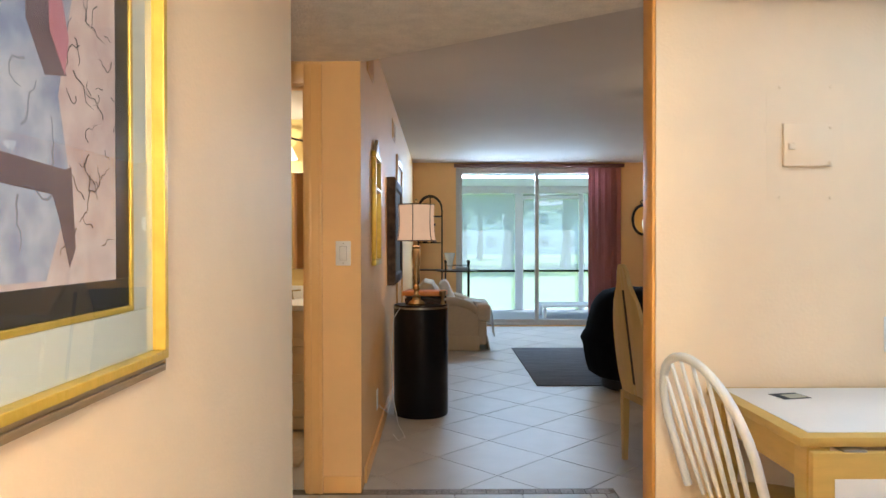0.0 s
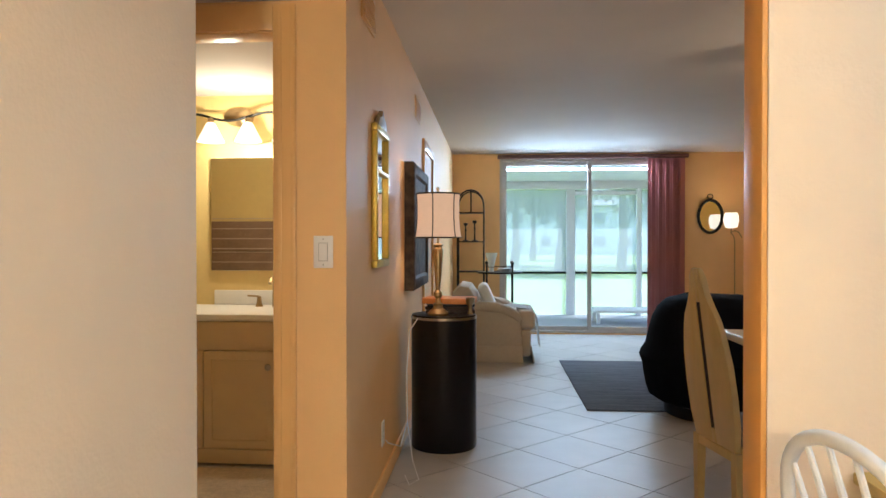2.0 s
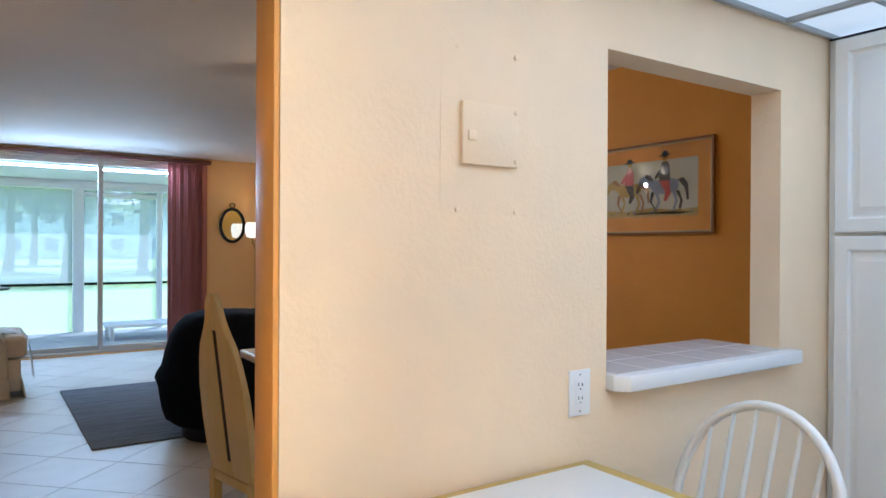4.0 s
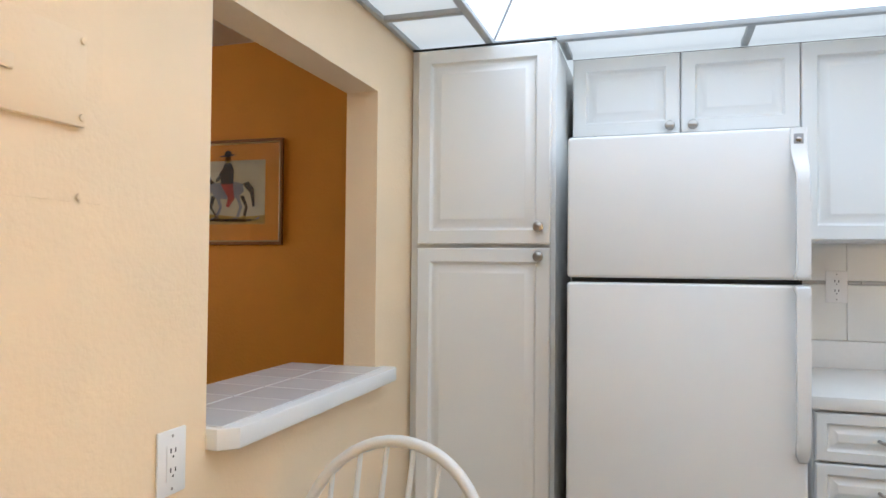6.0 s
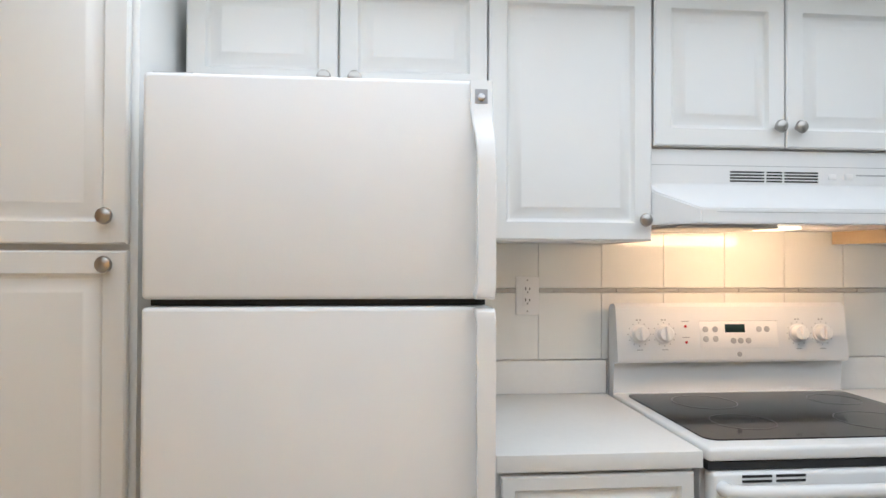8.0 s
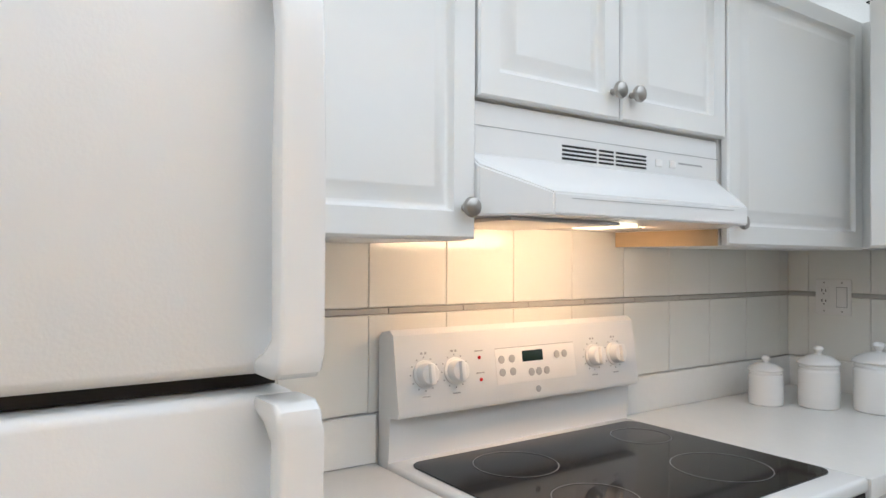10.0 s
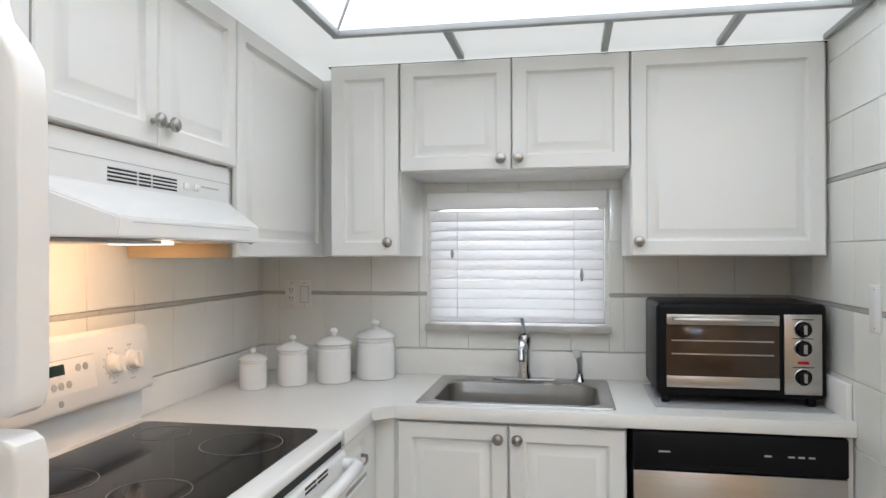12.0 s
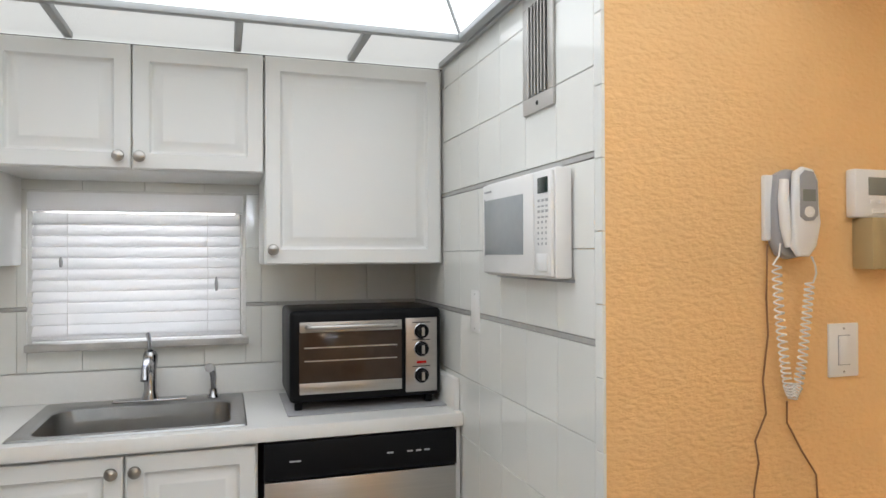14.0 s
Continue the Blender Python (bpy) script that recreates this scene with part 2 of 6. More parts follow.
def join(bm, t, m=None):
    me = bpy.data.meshes.new("tmp")
    if m is not None:
        bmesh.ops.transform(t, matrix=m, verts=t.verts[:])
    t.to_mesh(me)
    t.free()
    bm.from_mesh(me)
    bpy.data.meshes.remove(me)
    return bm


AX = {"w": ((0, -1, 0), (-1, 0, 0)), "n": ((-1, 0, 0), (0, 1, 0)), "s": ((1, 0, 0), (0, -1, 0)), "e": ((0, 1, 0), (1, 0, 0))}


def face(d, x, y, z):
    """A frame on a wall or front that faces the way d: u to the viewer's right, v up, n outwards."""
    u, n = AX[d]
    return Matrix(((u[0], 0, n[0], x), (u[1], 0, n[1], y), (0, 1, 0, z), (0, 0, 0, 1)))


def fb(m, u0, v0, n0, u1, v1, n1, bev=0.0, bm=None, seg=2):
    """A box in a face's frame."""
    t = bx((u0, v0, n0), (u1, v1, n1), bev, seg=seg)
    bm = bm or bmesh.new()
    return join(bm, t, m)


def loft(m, w, h, prof, bm=None):
    """Nested rectangles (inset, depth), closed at both ends: a moulded panel."""
    t = bmesh.new()
    rings = []
    for i, d in prof:
        rings.append([t.verts.new(c) for c in ((i, i, d), (w - i, i, d), (w - i, h - i, d), (i, h - i, d))])
    for a, b in zip(rings, rings[1:]):
        for k in range(4):
            t.faces.new((a[k], a[(k + 1) % 4], b[(k + 1) % 4], b[k]))
    t.faces.new(rings[0][::-1])
    t.faces.new(rings[-1])
    return join(bm or bmesh.new(), t, m)


def lathe(m, prof, n=20, bm=None, caps=True):
    """A turned body from (radius, height) pairs."""
    t = bmesh.new()
    rings = []
    for r, z in prof:
        if r < 1e-5:
            rings.append([t.verts.new((0, 0, z))])
        else:
            rings.append([t.verts.new((r * math.cos(2 * math.pi * k / n), r * math.sin(2 * math.pi * k / n), z)) for k in range(n)])
    for a, b in zip(rings, rings[1:]):
        for k in range(n):
            q = [a[k % len(a)], a[(k + 1) % len(a)], b[(k + 1) % len(b)], b[k % len(b)]]
            q = list(dict.fromkeys(q))
            if len(q) > 2:
                t.faces.new(q)
    for r in (rings[0], rings[-1]):
        if caps and len(r) > 2:
            t.faces.new(r)
    return join(bm or bmesh.new(), t, m)


def tube(pts, r, n=8, bm=None, closed=False):
    """A round bar along a line of points; r may change from point to point."""
    bm = bm or bmesh.new()
    pts = [Vector(p) for p in pts]
    rs = r if isinstance(r, (list, tuple)) else [r] * len(pts)
    up = Vector((0, 0, 1))
    rings = []
    side = None
    for i, p in enumerate(pts):
        a = pts[(i - 1) % len(pts)] if closed or i else p
        b = pts[(i + 1) % len(pts)] if closed or i < len(pts) - 1 else p
        d = (b - a).normalized()
        if side is None:
            side = d.cross(up if abs(d.z) < .9 else Vector((1, 0, 0))).normalized()
        side = (side - d * side.dot(d)).normalized()
        o = d.cross(side)
        rings.append([bm.verts.new(p + (side * math.cos(2 * math.pi * k / n) + o * math.sin(2 * math.pi * k / n)) * rs[i]) for k in range(n)])
    pairs = list(zip(rings, rings[1:])) + ([(rings[-1], rings[0])] if closed else [])
    for a, b in pairs:
        for k in range(n):
            bm.faces.new((a[k], a[(k + 1) % n], b[(k + 1) % n], b[k]))
    if not closed:
        bm.faces.new(rings[0][::-1])
        bm.faces.new(rings[-1])
    return bm


def slab(m, poly, d, bm=None, bev=0.0):
    """A flat outline in a frame, drawn out by d."""
    t = bmesh.new()
    a = [t.verts.new((u, v, 0)) for u, v in poly]
    b = [t.verts.new((u, v, d)) for u, v in poly]
    t.faces.new(a[::-1])
    t.faces.new(b)
    for k in range(len(a)):
        t.faces.new((a[k], a[(k + 1) % len(a)], b[(k + 1) % len(a)], b[k]))
    if bev:
        e = [x for x in t.edges if abs(x.verts[0].co.z - x.verts[1].co.z) < 1e-6]
        bmesh.ops.bevel(t, geom=e, offset=bev, segments=2, affect="EDGES", profile=.5, clamp_overlap=True)
    return join(bm or bmesh.new(), t, m)


def arc(cx, cy, r, a0, a1, n):
    return [(cx + r * math.cos(radians(a0 + (a1 - a0) * k / n)), cy + r * math.sin(radians(a0 + (a1 - a0) * k / n))) for k in range(n + 1)]


DOORP = [(0, 0), (0, .015), (.004, .019), (.048, .019), (.0525, .009), (.057, .0055), (.061, .0055), (.085, .0172), (.087, .0183), (.091, .0185)]
DRAWP = [(0, 0), (0, .015), (.004, .019), (.030, .019), (.0345, .009), (.038, .0065), (.041, .0065), (.058, .0172), (.060, .0183), (.063, .0185)]
KNOBP = [(.007, 0), (.006, .010), (.008, .014), (.0165, .018), (.0185, .023), (.016, .029), (.008, .032), (0, .033)]


def knob(m, u, v, parent):
    part("knob", lathe(m @ Matrix.Translation((u, v, .019)), KNOBP, 16), NICKEL, parent, "satin nickel knob")


def cabinet(name, d, x, y, z, w, h, depth, doors, label, knobs, prof=None, group="", material=None, fill=(0, 0), bowl=0):
    """A cabinet unit: carcass and moulded doors. doors: (u, v, w, h); knobs: (u, v) or None for each door."""
    mt = material or CABW
    m = face(d, x, y, z)
    root = thing(name, m @ Vector((w / 2, 0, -depth / 2)), label, "cabinet", group)
    part("body", fb(m, -fill[0], 0, -depth, w + fill[1], bowl or h, -.009, .001), mt, root)
    if bowl:
        part("front_rail", fb(m, -fill[0], bowl, -.034, w + fill[1], h, -.009, .001), mt, root)
    for k, (u, v, dw, dh) in enumerate(doors):
        md = m @ Matrix.Translation((u + .002, v + .002, 0))
        small = dh < .22
        dr = part("drawer_front" if small else "door", loft(md, dw - .004, dh - .004, prof or (DRAWP if small else DOORP)), mt, root)
        if knobs[k] == "pull":
            c = dw / 2
            pts = [(c - .055, dh / 2 - .004, .016), (c - .052, dh / 2 - .004, .036), (c - .025, dh / 2 - .010, .046), (c, dh / 2 - .012, .048),
                   (c + .025, dh / 2 - .010, .046), (c + .052, dh / 2 - .004, .036), (c + .055, dh / 2 - .004, .016)]
            part("handle", tube([md @ Vector(p) for p in pts], [.006, .0055, .0045, .0045, .0045, .0055, .006]), NICKEL, dr, "bowed nickel pull")
        elif knobs[k]:
            knob(md, knobs[k][0], knobs[k][1], dr)
    return root

# ---- the shell ----
XE, YS, XT, YO, YP = 5.37, 0.30, 3.25, 1.76, 3.795
ZR, ZPOP, ZLIV = 2.095, 2.15, 2.44


def wall(name, boxes, material, label):
    bm = bmesh.new()
    for a, b in boxes:
        bx(a, b, 0, bm)
    return solid(name, bm, material, label, "wall", "structure", False)


wall_pass = wall("wall_pass", [((2.63, YP, 0), (3.566, 3.905, 2.5)), ((4.43, YP, 0), (5.37, 3.905, 2.5)),
                               ((3.566, YP, 0), (4.43, 3.905, .92)), ((3.566, YP, 1.862), (4.43, 3.905, 2.5))], PEACH,
                 "peach textured wall with a serving opening")
wall_range = wall("wall_range", [((XE, .18, 0), (5.49, 3.905, 2.5))], GROUT, "kitchen wall behind the range")
wall_sink = wall("wall_sink", [((3.242, .18, 0), (3.93, .292, 2.5)), ((4.63, .18, 0), (XE, .292, 2.5)),
                               ((3.93, .18, 0), (4.63, .292, 1.125)), ((3.93, .18, 1.645), (4.63, .292, 2.5))], GROUT, "kitchen wall with a small window")
wall_tile = wall("wall_tile", [((3.12, .18, 0), (3.242, 1.64, 2.5))], GROUT, "white tiled kitchen side wall")
wall("wall_phone", [((2.28, 1.64, 0), (3.242, YO, 2.5))], ORANGE, "orange textured wall with a telephone")
wall("wall_entry_right", [((2.28, -.6, 0), (2.40, 1.64, 2.5))], PEACH, "peach entry wall")
wall("wall_entry_back", [((1.25, -.72, 0), (2.40, -.6, 2.5))], PEACH, "peach wall behind the entry")
wall("wall_left", [((1.25, -.6, 0), (1.37, 3.80, 2.5))], PEACH, "peach entry wall with a framed collage")
wall("wall_passage", [((.1, 3.68, 0), (1.25, 3.80, 2.5)), ((0, 3.68, 0), (.1, 4.96, 2.5))], PEACHDIM, "peach side passage wall")
wall("wall_bath", [((.1, 4.84, 0), (.46, 4.96, 2.5)), ((1.222, 4.84, 0), (1.49, 4.96, 2.5)), ((.46, 4.84, 2.045), (1.222, 4.96, 2.5)),
                   ((-1.0, 4.84, 0), (0, 4.96, 2.5))], PEACHDIM, "peach wall with the bathroom doorway")
wall("wall_bath_inner", [((-1.0, 4.9605, 0), (.459, 4.968, 2.17)), ((1.2235, 4.9605, 0), (1.3695, 4.968, 2.17)), ((.459, 4.9605, 2.046), (1.2235, 4.968, 2.17))], BATHP, "yellow inner side of the bathroom wall")
wall("wall_hall", [((1.37, 4.96, 0), (1.49, 11.73, 2.5))], PEACHDIM, "peach living room side wall")
wall("wall_bath_north", [((-1.0, 6.55, 0), (1.37, 6.67, 2.5)), ((-1.12, 4.84, 0), (-1.0, 6.67, 2.5))], BATHP, "yellow bathroom wall")
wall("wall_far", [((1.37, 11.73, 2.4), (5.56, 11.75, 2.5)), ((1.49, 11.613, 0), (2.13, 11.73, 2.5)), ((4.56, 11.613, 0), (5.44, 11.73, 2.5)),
                  ((2.13, 11.613, 2.385), (4.56, 11.73, 2.5)), ((2.13, 11.613, -.02), (4.56, 11.73, .015))], PEACHDIM, "peach far wall with a sliding door")
wall("wall_dining", [((5.44, 3.905, 0), (5.56, 11.73, 2.5))], DINING, "orange dining and living room wall")

solid("ceiling_entry", slab(Matrix.Translation((0, 0, ZPOP)), [(-.1, 3.6), (1.2, 3.6), (1.2, -.7), (2.66, -.7), (2.66, 4.055), (1.527, 4.838), (1.40, 4.84), (-.1, 4.84)], .34),
      POPCORN, "low popcorn ceiling over the entry", "ceiling", "structure", False)
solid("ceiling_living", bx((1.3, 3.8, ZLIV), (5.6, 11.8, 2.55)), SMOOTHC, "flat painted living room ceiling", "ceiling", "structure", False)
solid("ceiling_bath", bx((-1.05, 4.9, 2.17), (1.4, 6.6, 2.25)), SMOOTHC, "bathroom ceiling", "ceiling", "structure", False)

# baseboards and door casing
solid("baseboard", bx((1.49, 4.97, 0), (1.503, 11.6, .085), .003), TRIMP, "peach baseboard", "trim", "structure")
solid("baseboard", bx((1.302, 4.828, 0), (1.49, 4.84, .085), .003), TRIMP, "peach baseboard", "trim", "structure")
solid("baseboard", bx((1.37, -.6, 0), (1.382, 3.80, .085), .003), TRIMP, "peach baseboard", "trim", "structure")
CAS = [(0, 0), (.004, .012), (.02, .016), (.05, .010), (.068, .016), (.076, .012), (.078, 0)]


def casing(name, boxes):
    bm = bmesh.new()
    for a, b, n in boxes:
        bx(a, b, n, bm)
    return solid(name, bm, TRIMP, "peach painted door casing", "trim", "structure")


casing("door_casing", [((1.212, 4.824, 0), (1.300, 4.8395, 2.135), .004), ((.384, 4.824, 0), (.472, 4.8395, 2.135), .004), ((.472, 4.824, 2.035), (1.212, 4.8395, 2.135), .004),
                       ((1.228, 4.818, 0), (1.246, 4.824, 2.11), .002), ((1.282, 4.817, 0), (1.298, 4.824, 2.13), .002)])
casing("door_jamb", [((1.207, 4.842, 0), (1.2215, 4.958, 2.0445), .001), ((.4605, 4.842, 0), (.475, 4.958, 2.0445), .001), ((.475, 4.842, 2.03), (1.207, 4.958, 2.0445), .001),
                     ((1.195, 4.88, 0), (1.207, 4.915, 2.03), .001)])
casing("hall_door_casing", [((1.4905, 7.61, 0), (1.508, 7.69, 2.05), .004), ((1.4905, 8.41, 0), (1.508, 8.49, 2.05), .004), ((1.4905, 7.69, 1.97), (1.508, 8.41, 2.05), .004)])

# orange wall end, its colour darkened because it faces away from the light
solid("wall_end_board", bx((2.617, 3.797, 0), (2.6295, 3.903, 2.15), .002), mat("shaded_orange_end_paint", (.74, .36, .07), .45, grain=.10, scale=7, bump=.05), "orange end of the peach wall with its shade in the colour", "trim", "structure")

# floors
solid("floor", bx((-1.2, -.8, -.12), (5.6, 11.75, -.008)), FGROUT, "tiled floor with dark grout", "floor", "structure", False)
fl = bpy.data.objects["floor"]


def clip(poly, a, b, c):
    """The part of a polygon where a x + b y <= c."""
    out = []
    for p, q in zip(poly, poly[1:] + poly[:1]):
        dp, dq = a * p[0] + b * p[1] - c, a * q[0] + b * q[1] - c
        if dp <= 0:
            out.append(p)
        if dp * dq < 0:
            s = dp / (dp - dq)
            out.append((p[0] + s * (q[0] - p[0]), p[1] + s * (q[1] - p[1])))
    return out


def floor_piece(poly, name, material, top):
    if len(poly) < 3:
        return
    n = len(poly)
    v = [(x, y, -.008) for x, y in poly] + [(x, y, top) for x, y in poly]
    f = [tuple(range(n, 2 * n))] + [(k, (k + 1) % n, n + (k + 1) % n, n + k) for k in range(n)]
    me = bpy.data.meshes.new(name)
    me.from_pydata(v, [], f)
    me.materials.append(material)
    ob = new(name, me)
    ob.parent = fl


# ---- the luminous kitchen ceiling ----
CX0, CX1, CY0, CY1 = 3.29, 4.79, 1.00, 3.50
bm = bmesh.new()
for a, b in (((2.66, 3.50, ZR + .012), (CX0, 3.795, ZR + .02)), ((2.66, YO, ZR + .012), (CX0, 1.86, ZR + .02)), ((CX1, .30, ZR + .012), (XE, 3.795, ZR + .02)), ((CX0, .30, ZR + .012), (CX1, CY0, ZR + .02)),
             ((3.25, .30, ZR + .012), (CX0, YO, ZR + .02)), ((CX0, CY1, ZR + .012), (CX1, 3.795, ZR + .02))):
    bx(a, b, 0, bm)
solid("ceiling_light_ring", bm, PANELR, "ring of lit acrylic ceiling panels", "ceiling", "structure", False)
solid("ceiling_light_side", bx((2.66, 1.86, ZR + .012), (CX0, 3.50, ZR + .02)), PANEL, "bright light panels beside the coffer", "ceiling", "structure", False)
bm = bmesh.new()
IN, UP = .10, .15
q = [(CX0, CY0), (CX1, CY0), (CX1, CY1), (CX0, CY1)]
qi = [(CX0 + IN, CY0 + IN), (CX1 - IN, CY0 + IN), (CX1 - IN, CY1 - IN), (CX0 + IN, CY1 - IN)]
lo = [bm.verts.new((x, y, ZR + .012)) for x, y in q]
hi = [bm.verts.new((x, y, ZR + UP)) for x, y in qi]
for k in range(4):
    bm.faces.new((lo[k], lo[(k + 1) % 4], hi[(k + 1) % 4], hi[k]))
bm.faces.new(hi)
solid("ceiling_light_coffer", bm, PANEL, "raised coffer of bright prismatic light panels", "ceiling", "structure", False)
solid("ceiling_kitchen", bx((2.66, .18, ZR + .20), (5.49, 3.9, 2.5)), SMOOTHC, "plain slab above the kitchen lights", "ceiling", "structure", False)
bm = bmesh.new()
W = .014


def bar(x0, y0, x1, y1, z0=ZR - .006, z1=ZR + .014):
    bx((x0, y0, z0), (x1, y1, z1), .003, bm)


bar(CX0 - W, CY0 - W, CX1 + W, CY0 + W), bar(CX0 - W, CY1 - W, CX1 + W, CY1 + W)
bar(CX0 - W, CY0 + W, CX0 + W, CY1 - W), bar(CX1 - W, CY0 + W, CX1 + W, CY1 - W)
for x in (3.58, 3.95, 4.44):
    bar(x - .012, .69, x + .012, CY0 - W), bar(x - .012, CY1 + W, x + .012, 3.78)
for y in (1.40, 1.78, 2.147, 2.632, 3.25):
    bar(CX1 + W, y - .012, 5.02, y + .012)
    bar(2.68, y + .3 - .012, CX0 - W, y + .3 + .012)
bar(2.67, 3.775, 5.0, 3.793), bar(3.252, .69, 3.268, YO), bar(2.66, YO + .002, 3.25, YO + .018), bar(2.662, YO + .02, 2.68, 3.775)
solid("ceiling_grid", bm, GRID, "grey metal grid of the kitchen ceiling", "ceiling", "structure")
bm = bmesh.new()
for (x0, y0), (x1, y1) in zip(q, qi):
    tube([(x0, y0, ZR + .01), (x1, y1, ZR + UP - .003)], .007, 6, bm)
ring = [(x, y, ZR + UP - .004) for x, y in qi]
for a, b in zip(ring, ring[1:] + ring[:1]):
    tube([a, b], .006, 6, bm)
for y in (1.63, 2.25, 2.87):
    tube([(CX0 + IN, y, ZR + UP - .004), (CX1 - IN, y, ZR + UP - .004)], .006, 6, bm)
solid("ceiling_coffer_trim", bm, GRID, "thin grey trim in the light coffer", "ceiling", "structure")

# ---- kitchen: cabinets ----
FX = 5.026
cabinet("pantry_cabinet", "w", 4.743, 3.763, .0, .488, 2.085, .62, [(0, .10, .488, 1.262), (0, 1.372, .488, .705)],
        "tall white pantry cabinet with two raised panel doors beside the refrigerator", [(.445, 1.229), (.445, .059)], fill=(.028, .012))
UG = "white wall cabinets"
cabinet("wall_cabinet", "w", FX, 3.237, 1.785, .784, ZR - 1.795, .33, [(0, 0, .389, .300), (.389, 0, .395, .300)],
        "short white wall cabinet with two doors above the refrigerator", [(.35, .026), (.04, .026)], group=UG)
cabinet("wall_cabinet", "w", FX, 2.453, 1.394, .454, ZR - 1.404, .33, [(0, 0, .454, ZR - 1.404)],
        "white wall cabinet with one raised panel door beside the hood", [(.425, .055)], group=UG)
cabinet("wall_cabinet", "w", FX, 1.996, 1.655, .762, ZR - 1.665, .33, [(0, 0, .381, ZR - 1.665), (.381, 0, .381, ZR - 1.665)],
        "white wall cabinet with two doors above the range hood", [(.352, .055), (.030, .055)], group=UG)
corner_cab = cabinet("wall_cabinet", "w", FX, 1.232, 1.396, .92, ZR - 1.406, .33, [(.004, 0, .70, ZR - 1.406)],
        "white corner wall cabinet with one wide door", [(.03, .055)], group=UG)
UY = .68
cabinet("wall_cabinet", "n", 4.918, UY, 1.398, .256, ZR - 1.408, .38, [(0, 0, .254, ZR - 1.408)],
        "narrow white wall cabinet in the corner above the canisters", [(.215, .048)], group=UG)
solid("corner_filler", bx((4.921, .502, 1.399), (5.033, .520, ZR - .011), .001), CABW, "white recessed filler between the wall cabinets", "cabinet")
part("side_panel", bx((5.03, 1.2325, 1.396), (5.352, 1.2375, 1.437), .0005), MAPLE, corner_cab, "unpainted maple side under the hood")
cabinet("wall_cabinet", "n", 4.660, UY, 1.697, .792, ZR - 1.707, .38, [(0, 0, .396, ZR - 1.707), (.396, 0, .396, ZR - 1.707)],
        "short white wall cabinet with two doors above the window", [(.358, .036), (.022, .036)], group=UG)
cabinet("wall_cabinet", "n", 3.866, UY, 1.398, .606, ZR - 1.408, .38, [(0, 0, .604, ZR - 1.408)],
        "wide white wall cabinet above the toaster oven", [(.024, .047)], group=UG, fill=(0, .008))
BG = "white base cabinets"
cabinet("base_cabinet", "w", 4.715, 2.478, .10, .455, .775, .64, [(.004, .62, .446, .148), (.004, .468, .446, .148), (.004, .0, .446, .46)],
        "white base cabinet with drawers between range and refrigerator", ["pull", "pull", "pull"], group=BG)
cabinet("base_cabinet", "w", 4.715, 1.226, .10, .362, .775, .64, [(.004, .62, .25, .148), (.004, .0, .25, .61)],
        "white corner base cabinet with a drawer", ["pull", (.04, .55)], group=BG)
cabinet("base_cabinet", "n", 4.690, .862, .10, .795, .768, .55, [(.065, .0, .362, .762), (.430, .0, .362, .762)],
        "white sink base cabinet with two doors", [(.330, .718), (.026, .718)], group=BG, fill=(.024, 0), bowl=.62)
solid("corner_filler", bx((4.640, .845, .10), (4.7135, .8605, .8725), .001), CABW, "white corner filler beside the sink cabinet", "cabinet")
solid("corner_filler", bx((4.7005, .8615, .10), (4.7145, .968, .8725), .001), CABW, "white corner filler beside the drawer", "cabinet")
solid("filler_panel", bx((3.255, .32, 0), (3.272, .872, .873), .001), CABW, "white filler panel beside the dishwasher", "cabinet")

# black strips that draw in the shadow line along the cabinet tops
solid("shadow_gap_strip", bx((FX - .003, .72, ZR - .0098), (FX + .02, 3.237, ZR - .0062)), DARKG, "black strip drawn as the shadow gap above the wall cabinets", "trim", "structure", False)
solid("shadow_gap_strip", bx((3.252, UY - .02, ZR - .0098), (4.93, UY + .003, ZR - .0062)), DARKG, "black strip drawn as the shadow gap above the wall cabinets", "trim", "structure", False)
solid("shadow_gap_strip", bx((4.740, 3.262, 2.0855), (4.76, 3.79, 2.0890)), DARKG, "black strip drawn as the shadow gap above the pantry cabinet", "trim", "structure", False)

# worktops
SX0, SX1, SY0, SY1 = 3.945, 4.555, .40, .83
xs, ys_ = [3.252, SX0, SX1, 4.690, 5.366], [.304, SY0, SY1, .893, 1.228]
cells = {(i, j) for i in range(4) for j in range(4) if not (j == 3 and i < 3) and not (i == 1 and j == 1)}
b0 = bmesh.new()
gv = {(i, j, k): b0.verts.new((xs[i], ys_[j], (.876, .915)[k])) for i in range(5) for j in range(5) for k in (0, 1)}
for i, j in cells:
    for k in (0, 1):
        b0.faces.new([gv[c] for c in ((i, j, k), (i + 1, j, k), (i + 1, j + 1, k), (i, j + 1, k))])
    for di, dj, p, q_ in ((-1, 0, (i, j), (i, j + 1)), (1, 0, (i + 1, j), (i + 1, j + 1)), (0, -1, (i, j), (i + 1, j)), (0, 1, (i, j + 1), (i + 1, j + 1))):
        if (i + di, j + dj) not in cells:
            b0.faces.new((gv[(*p, 0)], gv[(*q_, 0)], gv[(*q_, 1)], gv[(*p, 1)]))
for v in [v for v in b0.verts if not v.link_faces]:
    b0.verts.remove(v)
top = thing("worktop", (4.3, .6, .876), "white laminate corner worktop with a low upstand", "worktop")
part("slab", b0, COUNT, top, smooth=False)
part("corner_piece", slab(Matrix.Translation((0, 0, .876)), [(4.6898, .8932), (4.6898, .955), (4.628, .8932)], .039), COUNT, top, smooth=False)
part("edge_band", bx((3.252, .8932, .873), (4.628, .8965, .9152), .0015), COUNT, top)
